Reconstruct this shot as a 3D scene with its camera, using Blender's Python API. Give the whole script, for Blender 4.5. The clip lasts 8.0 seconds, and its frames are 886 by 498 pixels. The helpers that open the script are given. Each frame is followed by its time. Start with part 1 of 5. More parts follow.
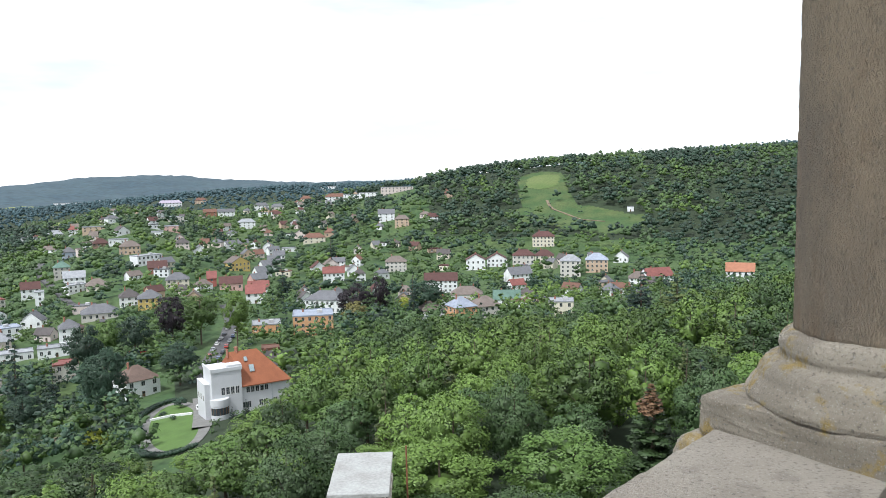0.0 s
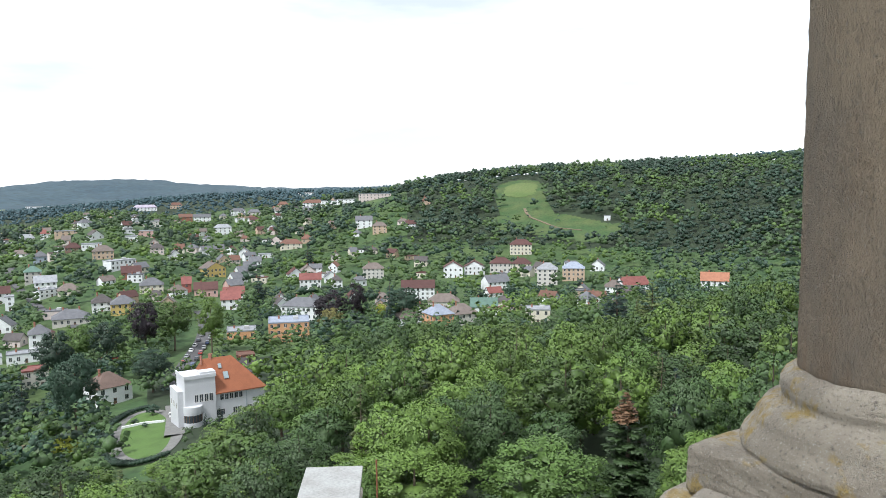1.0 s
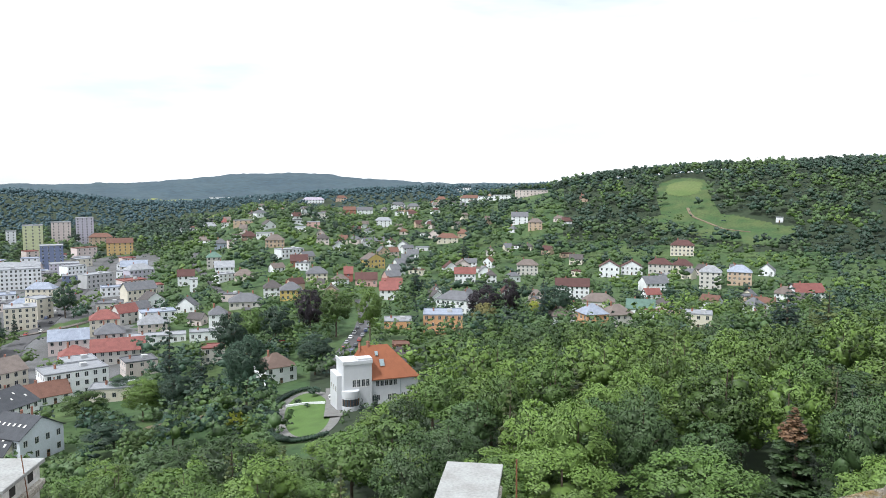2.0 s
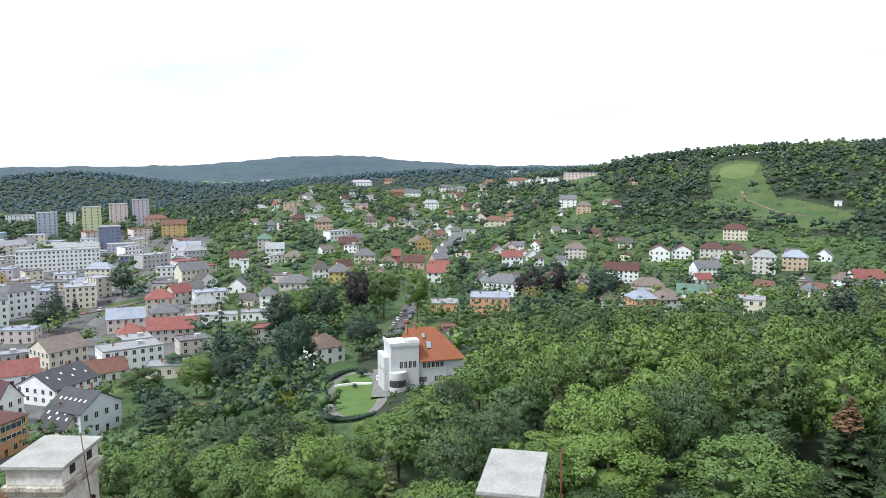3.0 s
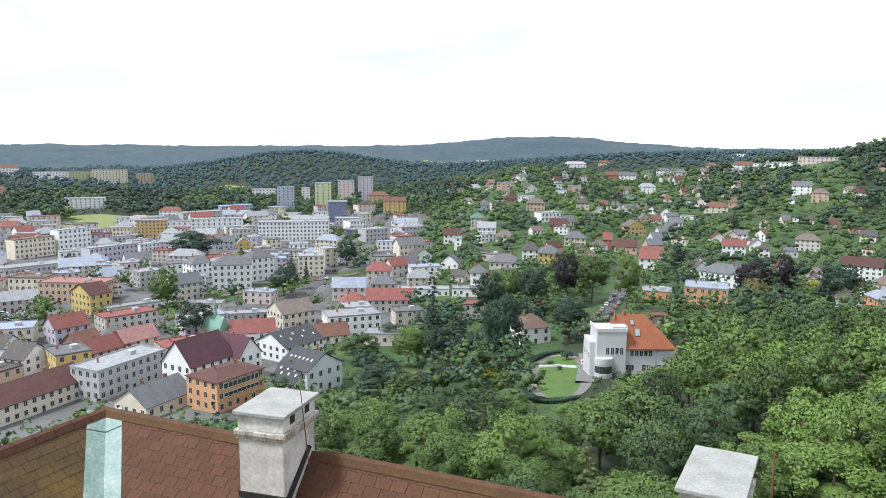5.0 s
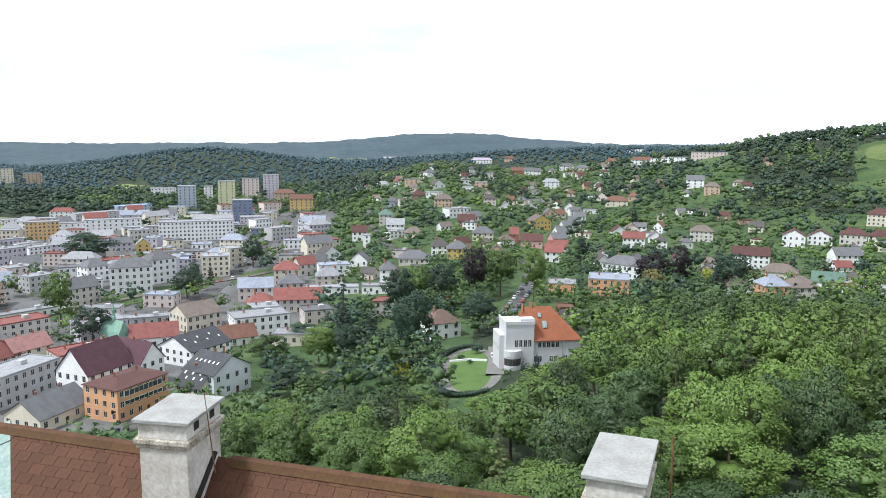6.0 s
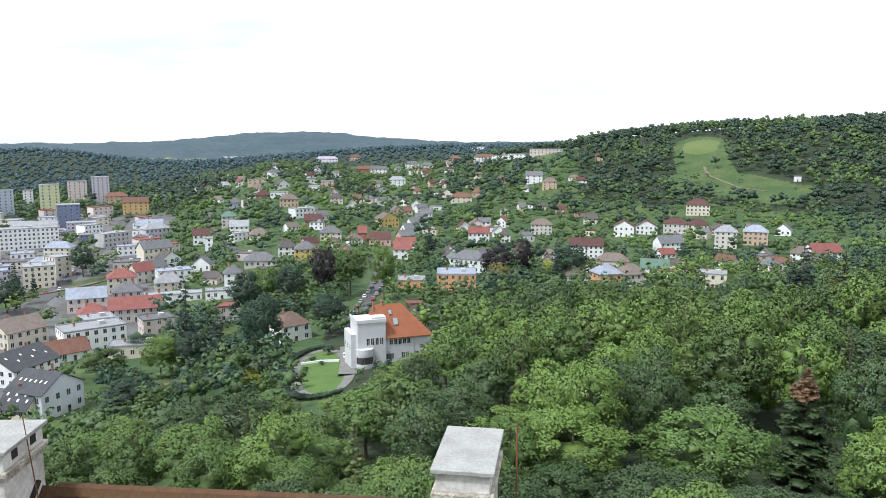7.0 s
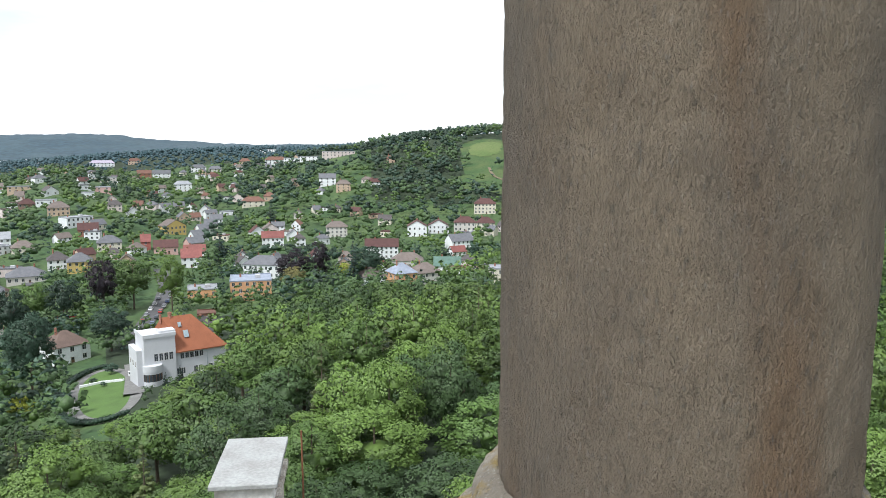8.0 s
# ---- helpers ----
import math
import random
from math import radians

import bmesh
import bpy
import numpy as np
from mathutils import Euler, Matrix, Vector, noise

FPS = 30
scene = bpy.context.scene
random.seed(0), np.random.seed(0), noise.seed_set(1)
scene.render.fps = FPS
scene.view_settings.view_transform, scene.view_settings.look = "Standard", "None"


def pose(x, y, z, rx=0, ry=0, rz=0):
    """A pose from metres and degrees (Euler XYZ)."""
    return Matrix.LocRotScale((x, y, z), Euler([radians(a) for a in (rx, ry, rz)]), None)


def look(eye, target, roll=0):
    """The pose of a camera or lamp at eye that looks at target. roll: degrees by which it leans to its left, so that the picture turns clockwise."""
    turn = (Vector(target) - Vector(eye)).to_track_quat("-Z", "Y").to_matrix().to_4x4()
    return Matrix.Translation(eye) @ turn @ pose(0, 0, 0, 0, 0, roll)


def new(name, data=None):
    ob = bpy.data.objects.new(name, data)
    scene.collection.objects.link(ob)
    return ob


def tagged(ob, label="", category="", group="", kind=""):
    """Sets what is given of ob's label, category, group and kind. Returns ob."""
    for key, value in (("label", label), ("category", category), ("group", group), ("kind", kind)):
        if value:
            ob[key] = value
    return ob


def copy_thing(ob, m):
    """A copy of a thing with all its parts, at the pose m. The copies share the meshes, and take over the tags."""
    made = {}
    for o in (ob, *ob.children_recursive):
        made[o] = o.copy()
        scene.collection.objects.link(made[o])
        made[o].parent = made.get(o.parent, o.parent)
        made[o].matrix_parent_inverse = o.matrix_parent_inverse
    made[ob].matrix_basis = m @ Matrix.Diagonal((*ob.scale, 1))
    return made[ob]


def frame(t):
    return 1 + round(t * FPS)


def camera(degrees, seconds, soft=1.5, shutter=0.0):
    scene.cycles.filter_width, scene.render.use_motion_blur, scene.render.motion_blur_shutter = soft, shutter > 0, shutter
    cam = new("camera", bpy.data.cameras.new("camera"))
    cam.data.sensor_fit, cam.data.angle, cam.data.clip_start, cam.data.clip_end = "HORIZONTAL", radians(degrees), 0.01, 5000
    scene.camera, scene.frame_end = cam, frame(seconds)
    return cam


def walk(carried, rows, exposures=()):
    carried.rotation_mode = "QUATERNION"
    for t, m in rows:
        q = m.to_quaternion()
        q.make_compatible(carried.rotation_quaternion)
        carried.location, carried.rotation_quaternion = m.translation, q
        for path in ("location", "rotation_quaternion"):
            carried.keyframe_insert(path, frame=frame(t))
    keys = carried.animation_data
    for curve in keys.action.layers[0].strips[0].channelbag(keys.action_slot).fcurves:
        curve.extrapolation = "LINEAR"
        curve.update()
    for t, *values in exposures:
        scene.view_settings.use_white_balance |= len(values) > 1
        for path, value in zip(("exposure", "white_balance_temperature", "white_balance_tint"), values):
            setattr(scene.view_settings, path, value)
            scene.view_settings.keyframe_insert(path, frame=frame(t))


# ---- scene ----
cam = camera(60.36, 8.0, soft=0.9)
PATH = [
    (0.0, pose(-0.000, -0.000, 87.750, 84.30, 1.10, -0.10)),
    (0.5, pose(0.050, 0.149, 87.745, 84.55, 0.73, -1.70)),
    (1.0, pose(0.073, 0.288, 87.745, 84.83, 0.47, -1.73)),
    (1.5, pose(0.149, 0.395, 87.740, 84.90, 0.10, 5.58)),
    (3.0, pose(0.213, 0.441, 87.834, 83.26, -0.14, 13.56)),
    (3.5, pose(0.192, 0.475, 87.847, 82.97, -0.00, 20.74)),
    (4.0, pose(0.248, 0.482, 87.843, 82.83, -0.35, 26.25)),
    (5.5, pose(0.286, 0.601, 87.778, 81.53, -0.46, 29.58)),
    (6.0, pose(0.295, 0.611, 87.785, 81.58, -0.40, 22.54)),
    (6.5, pose(0.302, 0.634, 87.779, 81.52, -0.32, 18.04)),
    (7.0, pose(0.362, 0.730, 87.785, 81.51, -0.13, 11.05)),
    (7.5, pose(0.482, 0.816, 87.744, 81.35, -0.14, 3.86)),
    (8.0, pose(0.646, 0.856, 87.746, 81.72, -0.14, -4.33)),
]
walk(cam, PATH, exposures=[(0.0, 0.66, 6280, 9)])

# ---- sky and sun: bright, thinly overcast ----
world = bpy.data.worlds.new("overcast_sky")
scene.world = world
world.use_nodes = True
wn, wl = world.node_tree.nodes, world.node_tree.links
wn.clear()
w_out, w_bg, w_mix = wn.new("ShaderNodeOutputWorld"), wn.new("ShaderNodeBackground"), wn.new("ShaderNodeMix")
w_sky, w_co, w_noise, w_ramp = wn.new("ShaderNodeTexSky"), wn.new("ShaderNodeTexCoord"), wn.new("ShaderNodeTexNoise"), wn.new("ShaderNodeValToRGB")
w_map, w_gain = wn.new("ShaderNodeMapping"), wn.new("ShaderNodeVectorMath")
w_sky.sky_type, w_sky.sun_disc = "NISHITA", False
w_sky.sun_elevation, w_sky.sun_rotation = radians(58), radians(-138)
w_gain.operation = "SCALE"
w_gain.inputs["Scale"].default_value = 0.105
w_map.inputs["Scale"].default_value = (1.0, 1.0, 4.5)
w_noise.inputs["Scale"].default_value, w_noise.inputs["Detail"].default_value = 2.6, 6.0
w_ramp.color_ramp.elements[0].position, w_ramp.color_ramp.elements[1].position = 0.36, 0.58
w_ramp.color_ramp.elements[0].color = (0.50, 0.50, 0.50, 1)
w_mix.data_type = "RGBA"
w_mix.inputs["B"].default_value = (1.0, 1.01, 1.03, 1)
w_bg.inputs["Strength"].default_value = 0.86
wl.new(w_co.outputs["Generated"], w_map.inputs["Vector"])
wl.new(w_map.outputs["Vector"], w_noise.inputs["Vector"])
wl.new(w_noise.outputs["Fac"], w_ramp.inputs["Fac"])
wl.new(w_sky.outputs["Color"], w_gain.inputs[0])
wl.new(w_ramp.outputs["Color"], w_mix.inputs["Factor"])
wl.new(w_gain.outputs["Vector"], w_mix.inputs["A"])
wl.new(w_mix.outputs["Result"], w_bg.inputs["Color"])
wl.new(w_bg.outputs["Background"], w_out.inputs["Surface"])
sun_data = bpy.data.lights.new("sun", "SUN")
sun_data.energy, sun_data.angle, sun_data.color = 2.5, radians(8), (1.0, 0.98, 0.95)
sun = new("sun", sun_data)
sun.matrix_world = look((-90, -100, 250), (0, 0, 50))


# ---- materials ----
def material(name, base, rough=0.85, vary=0.25, scale=1.5, fine=None, bump=0.0, bump_scale=None, metal=0.0, tint=None, shed=0.0, island=0.0, clear=0.0):
    """A surface with two scales of variation, fine relief and, where asked, a second tint in patches."""
    m = bpy.data.materials.new(name)
    m.use_nodes = True
    n, l = m.node_tree.nodes, m.node_tree.links
    b = n["Principled BSDF"]
    b.inputs["Roughness"].default_value, b.inputs["Metallic"].default_value = rough, metal
    co = n.new("ShaderNodeTexCoord")
    big, small = n.new("ShaderNodeTexNoise"), n.new("ShaderNodeTexNoise")
    big.inputs["Scale"].default_value, small.inputs["Scale"].default_value = scale, fine or scale * 9
    big.inputs["Detail"].default_value, small.inputs["Detail"].default_value = 5, 4
    for q in (big, small):
        l.new(co.outputs["Object"], q.inputs["Vector"])
    colour = n.new("ShaderNodeMix")
    colour.data_type = "RGBA"
    other = tint or tuple(c * (1 - vary) for c in base)
    colour.inputs["A"].default_value, colour.inputs["B"].default_value = (*base, 1), (*other, 1)
    ramp = n.new("ShaderNodeMapRange")
    ramp.inputs["From Min"].default_value, ramp.inputs["From Max"].default_value = 0.38, 0.66
    l.new(big.outputs["Fac"], ramp.inputs["Value"])
    l.new(ramp.outputs["Result"], colour.inputs["Factor"])
    grain = n.new("ShaderNodeMapRange")
    grain.inputs["From Min"].default_value, grain.inputs["From Max"].default_value = 0.3, 0.7
    grain.inputs["To Min"].default_value, grain.inputs["To Max"].default_value = 1 - vary, 1 + vary * 0.6
    l.new(small.outputs["Fac"], grain.inputs["Value"])
    gain = n.new("ShaderNodeVectorMath")
    gain.operation = "SCALE"
    l.new(colour.outputs["Result"], gain.inputs[0])
    l.new(grain.outputs["Result"], gain.inputs["Scale"])
    last = gain.outputs["Vector"]
    for source, amount in ((("object", shed)), (("island", island))):
        if amount:
            info = n.new("ShaderNodeObjectInfo") if source == "object" else n.new("ShaderNodeNewGeometry")
            rng = n.new("ShaderNodeMapRange")
            rng.inputs["To Min"].default_value, rng.inputs["To Max"].default_value = 1 - amount, 1 + amount
            l.new(info.outputs["Random" if source == "object" else "Random Per Island"], rng.inputs["Value"])
            g2 = n.new("ShaderNodeVectorMath")
            g2.operation = "SCALE"
            l.new(last, g2.inputs[0])
            l.new(rng.outputs["Result"], g2.inputs["Scale"])
            last = g2.outputs["Vector"]
    l.new(last, b.inputs["Base Color"])
    if bump:
        bp = n.new("ShaderNodeBump")
        bp.inputs["Strength"].default_value, bp.inputs["Distance"].default_value = bump, 0.02
        if bump_scale:
            extra = n.new("ShaderNodeTexNoise")
            extra.inputs["Scale"].default_value, extra.inputs["Detail"].default_value = bump_scale, 6
            l.new(co.outputs["Object"], extra.inputs["Vector"])
            l.new(extra.outputs["Fac"], bp.inputs["Height"])
        else:
            l.new(small.outputs["Fac"], bp.inputs["Height"])
        l.new(bp.outputs["Normal"], b.inputs["Normal"])
    if clear:
        thin = n.new("ShaderNodeBsdfTranslucent")
        l.new(last, thin.inputs["Color"])
        blend = n.new("ShaderNodeMixShader")
        blend.inputs["Fac"].default_value = clear
        l.new(b.outputs["BSDF"], blend.inputs[1])
        l.new(thin.outputs["BSDF"], blend.inputs[2])
        l.new(blend.outputs["Shader"], n["Material Output"].inputs["Surface"])
    return m


# concrete leans blue to imitate haze over the town
WALLS = {k: material("render_" + k, c, 0.9, 0.1, 0.25, 2.0, shed=0.06) for k, c in dict(
    white=(0.78, 0.80, 0.82), cream=(0.66, 0.62, 0.52), greycream=(0.56, 0.54, 0.51), orange=(0.60, 0.335, 0.185), yellow=(0.58, 0.43, 0.16),
    peach=(0.54, 0.41, 0.31), rose=(0.58, 0.38, 0.35), rosewhite=(0.62, 0.54, 0.52), brown=(0.26, 0.18, 0.14), concrete=(0.44, 0.45, 0.46),
    bluewhite=(0.62, 0.67, 0.74), bluegrey=(0.40, 0.46, 0.56), blue=(0.17, 0.21, 0.33), lilac=(0.50, 0.48, 0.56), lime=(0.50, 0.54, 0.34),
    ochre=(0.60, 0.42, 0.20), rust=(0.28, 0.13, 0.09), red=(0.34, 0.12, 0.10)).items()}
# felt leans blue as well, haze put into the roof colour
ROOFS = {k: material("roofing_" + k, c, 0.8, 0.22, 0.5, 5.0, bump=0.5, shed=0.12) for k, c in dict(
    felt=(0.30, 0.315, 0.34), slate=(0.14, 0.145, 0.16), plum=(0.085, 0.035, 0.05), maroon=(0.095, 0.042, 0.038), anthracite=(0.055, 0.06, 0.07),
    rust=(0.17, 0.085, 0.062), red=(0.23, 0.082, 0.072), taupe=(0.17, 0.14, 0.125), brown=(0.16, 0.11, 0.09), rose=(0.36, 0.19, 0.18), dark=(0.09, 0.08, 0.08),
    green=(0.11, 0.19, 0.155), lilac=(0.38, 0.34, 0.42), bluegrey=(0.30, 0.34, 0.42), blue=(0.30, 0.40, 0.58), terracotta=(0.34, 0.15, 0.09)).items()}
glass = material("window_glass", (0.05, 0.06, 0.07), 0.12, 0.3, 0.6, shed=0.4)
frame_paint = material("window_paint", (0.72, 0.71, 0.68), 0.6, 0.1, 2.0)
door_wood = material("door_wood", (0.16, 0.09, 0.05), 0.6, 0.3, 3.0)
brick_red = material("chimney_brick", (0.36, 0.17, 0.12), 0.9, 0.3, 4.0, bump=0.6)
ash = material("asphalt", (0.105, 0.105, 0.11), 0.95, 0.25, 0.15, 6.0, bump=0.3)
# bluish grey: some distance haze is in the paving colour
paving = material("town_paving", (0.145, 0.15, 0.155), 0.95, 0.3, 0.06, 1.5, tint=(0.09, 0.09, 0.088))
gravel = material("gravel", (0.42, 0.39, 0.34), 0.95, 0.2, 0.4, 9.0, bump=0.5)
drive_mat = material("worn_tarmac_drive", (0.20, 0.198, 0.19), 0.95, 0.2, 0.5, 9.0)
scrub = material("scrubby_grass", (0.040, 0.088, 0.025), 0.95, 0.35, 0.05, 0.6, tint=(0.080, 0.112, 0.036), bump=0.6)
ballast = material("track_ballast", (0.17, 0.15, 0.135), 0.95, 0.3, 0.5, 8.0)
soil = material("bare_track", (0.21, 0.165, 0.11), 0.95, 0.3, 0.3, 5.0)
lawn_grass = material("mown_grass", (0.085, 0.158, 0.034), 0.9, 0.2, 0.2, 8.0, bump=0.5)
meadow_grass = material("meadow_grass", (0.085, 0.135, 0.036), 0.95, 0.25, 0.03, 0.5, tint=(0.12, 0.155, 0.05))
field_crop = material("ripening_field", (0.21, 0.24, 0.085), 0.95, 0.15, 0.01, 0.2)
ground_mat = material("grass_and_scrub", (0.038, 0.082, 0.026), 0.95, 0.35, 0.035, 0.45, tint=(0.076, 0.120, 0.038), bump=0.6)
# dark forest ground, with the shade under the trees put into the colour
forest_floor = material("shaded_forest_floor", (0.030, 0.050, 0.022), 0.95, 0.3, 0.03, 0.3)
# far ground is bluish: the haze of distance is put into its colour
hazed_far_floor = material("haze_tinted_far_ground", (0.034, 0.066, 0.090), 0.95, 0.35, 0.010, 0.045, tint=(0.048, 0.084, 0.102))
bark = material("bark", (0.13, 0.10, 0.075), 0.95, 0.35, 1.5, 12.0, bump=0.8)
LEAVES = {k: material("leaves_" + k, c, 0.6, 0.26, 0.11, 2.2, shed=0.25, island=0.17, clear=0.06) for k, c in dict(
    fresh=(0.116, 0.196, 0.036), mid=(0.080, 0.146, 0.030), soft=(0.060, 0.112, 0.036), deep=(0.044, 0.086, 0.025), cool=(0.038, 0.084, 0.050), dark=(0.026, 0.060, 0.034), yellow=(0.26, 0.30, 0.03),
    olive=(0.15, 0.14, 0.045), purple=(0.020, 0.012, 0.020), needle=(0.024, 0.054, 0.040), larch=(0.10, 0.135, 0.04), withered=(0.155, 0.088, 0.046),
    # these two lean blue: distance haze put into the leaf colour
    far=(0.036, 0.080, 0.094), far_hazed=(0.080, 0.138, 0.158)).items()}


# ---- building helpers ----
def mesh_from(bm, name, mats):
    me = bpy.data.meshes.new(name)
    bmesh.ops.recalc_face_normals(bm, faces=bm.faces[:])
    bm.to_mesh(me)
    bm.free()
    for m in (mats if isinstance(mats, (list, tuple)) else (mats,)):
        me.materials.append(m)
    return me


def part(name, bm, mats, parent=None, label="", m=None):
    """Link a bmesh (or a shared mesh) as one mesh object under a thing."""
    data = bm if isinstance(bm, bpy.types.Mesh) else mesh_from(bm, name, mats)
    ob = new(name, data)
    if parent:
        ob.parent = parent
    if m is not None:
        ob.matrix_basis = m
    return tagged(ob, label)


def thing(name, m, label, category, group="", kind=""):
    ob = new(name)
    ob.matrix_basis = m
    ob.empty_display_size = 0.2
    return tagged(ob, label, category, group, kind)


def add_box(bm, x0, x1, y0, y1, z0, z1, bevel=0.0, mi=0):
    vs = [bm.verts.new((x, y, z)) for x in (x0, x1) for y in (y0, y1) for z in (z0, z1)]
    fs = [bm.faces.new([vs[i] for i in q]) for q in ((0, 1, 3, 2), (4, 6, 7, 5), (0, 4, 5, 1), (2, 3, 7, 6), (0, 2, 6, 4), (1, 5, 7, 3))]
    for f in fs:
        f.material_index = mi
    if bevel:
        made = bmesh.ops.bevel(bm, geom=list({e for f in fs for e in f.edges}), offset=bevel, segments=2, affect="EDGES", profile=0.5)
        for f in made["faces"]:
            f.material_index = mi
    return bm


def box(*a, **k):
    return add_box(bmesh.new(), *a, **k)


def add_prism(bm, profile, y0, y1, axis="y", mi=0):
    """A closed profile in x and z, drawn out along y (or in y and z, drawn out along x)."""
    put = (lambda p, s: (p[0], s, p[1])) if axis == "y" else (lambda p, s: (s, p[0], p[1]))
    a, b = [[bm.verts.new(put(p, s)) for p in profile] for s in (y0, y1)]
    fs = [bm.faces.new(a), bm.faces.new(b[::-1])]
    for i in range(len(a)):
        j = (i + 1) % len(a)
        fs.append(bm.faces.new((a[i], a[j], b[j], b[i])))
    for f in fs:
        f.material_index = mi
    return bm


def lathe(bm, profile, steps=24, cap=True):
    rings = []
    for r, z in profile:
        rings.append([bm.verts.new((r * math.cos(2 * math.pi * i / steps), r * math.sin(2 * math.pi * i / steps), z)) for i in range(steps)])
    for a, b in zip(rings, rings[1:]):
        for i in range(steps):
            bm.faces.new((a[i], a[(i + 1) % steps], b[(i + 1) % steps], b[i]))
    if cap:
        bm.faces.new(rings[0][::-1])
        bm.faces.new(rings[-1])
    return bm


def add_rod(bm, p, q, r0, r1, steps=7):
    p, q = Vector(p), Vector(q)
    turn = (q - p).to_track_quat("Z", "Y").to_matrix()
    a, b = [[bm.verts.new(c + turn @ Vector((r * math.cos(2 * math.pi * i / steps), r * math.sin(2 * math.pi * i / steps), 0))) for i in range(steps)]
            for c, r in ((p, r0), (q, r1))]
    for i in range(steps):
        bm.faces.new((a[i], a[(i + 1) % steps], b[(i + 1) % steps], b[i]))
    bm.faces.new(a[::-1])
    bm.faces.new(b)
    return bm



# ---- ground ----
HILLS = (
    (9, -134, 62, 176, 6, 42.9),
    (166, 134, 146, 194, 10, 39.3),
    (-336, 811, 58, 241, 26, 36.8),
    (-293, 1468, 358, 285, 16, 54.8),
    (93, 995, 206, 172, -26, 64.8),
    (508, 888, 201, 723, 22, 64.5),
    (1060, 913, 711, 270, -57, 129.0),
    (-1098, 1308, 149, 190, 40, 43.3),
    (-1322, 453, 348, 230, 83, 30.7),
    (-1425, 3470, 330, 561, 6, 56.0),
    (-2738, 2592, 1096, 800, 37, 36.0),
    (869, 3362, 2584, 839, -16, 60.0),
    (-3589, 1019, 994, 851, 70, 32.0),
    (2072, 1316, 1047, 663, -76, 71.9),
)


def ground_z(x, y):
    z = 0.0
    for cx, cy, su, sv, turn, high in HILLS:
        c, s = math.cos(math.radians(turn)), math.sin(math.radians(turn))
        u, v = ((x - cx) * c + (y - cy) * s) / su, ((y - cy) * c - (x - cx) * s) / sv
        e = 0.5 * (u * u + v * v)
        if e < 20:
            z += high * math.exp(-e)
    return z



def slope(x, y):
    return ground_z(x, y) + 1.2 * noise.noise((x * 0.02, y * 0.02, 0.3)) * min(1.0, math.hypot(x, y) / 300) + ((9.0 * noise.noise((x * 0.004, y * 0.004, 5.0)) + 7.0 * noise.noise((x * 0.011, y * 0.011, 2.0)) + 5.0 * noise.noise((x * 0.045, y * 0.045, 8.0))) * min(1.0, (math.hypot(x, y) - 1700) / 400) if math.hypot(x, y) > 1700 else 0.0)


def build_ground():
    rings = [0.0] + [14 * 1.034 ** i for i in range(176)]
    angles = [radians(-70 + 125 * i / 460) for i in range(460)] + [radians(55 + 235 * i / 100) for i in range(100)]
    steps = len(angles)
    verts, faces = [(0, 0, slope(0, 0))], []
    for r in rings[1:]:
        for a in angles:
            x, y = r * math.sin(a), r * math.cos(a)
            verts.append((x, y, slope(x, y)))
    for i in range(steps):
        faces.append((0, 1 + i, 1 + (i + 1) % steps))
    for k in range(len(rings) - 2):
        a, b = 1 + k * steps, 1 + (k + 1) * steps
        for i in range(steps):
            j = (i + 1) % steps
            faces.append((a + i, b + i, b + j, a + j))
    me = bpy.data.meshes.new("ground")
    me.from_pydata(verts, [], faces)
    me.polygons.foreach_set("use_smooth", [True] * len(faces))
    me.materials.append(ground_mat)
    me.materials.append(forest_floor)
    me.materials.append(hazed_far_floor)
    shade = []
    for p in me.polygons:
        x, y = p.center.x, p.center.y
        r, az = math.hypot(x, y), math.degrees(math.atan2(x, y))
        # slot 2, past 1850 m, is the ground with haze in its colour
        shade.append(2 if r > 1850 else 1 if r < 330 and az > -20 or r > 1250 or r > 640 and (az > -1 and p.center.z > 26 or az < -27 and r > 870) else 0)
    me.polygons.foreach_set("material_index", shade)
    return tagged(new("ground", me), "green rolling ground of grass and scrub", "ground", kind="structure")


build_ground()


def sheet(name, inside, x0, x1, y0, y1, step, lift, mat, label, category):
    """A patch of paving, lawn or field that lies on the ground, wherever inside(x, y) holds."""
    bm, at = bmesh.new(), {}

    def vert(i, j):
        if (i, j) not in at:
            x, y = x0 + i * step, y0 + j * step
            at[i, j] = bm.verts.new((x, y, slope(x, y) + lift))
        return at[i, j]
    for i in range(int((x1 - x0) / step)):
        for j in range(int((y1 - y0) / step)):
            if inside(x0 + (i + 0.5) * step, y0 + (j + 0.5) * step):
                bm.faces.new((vert(i, j), vert(i + 1, j), vert(i + 1, j + 1), vert(i, j + 1)))
    return tagged(part(name, bm, mat), label, category, kind="structure")


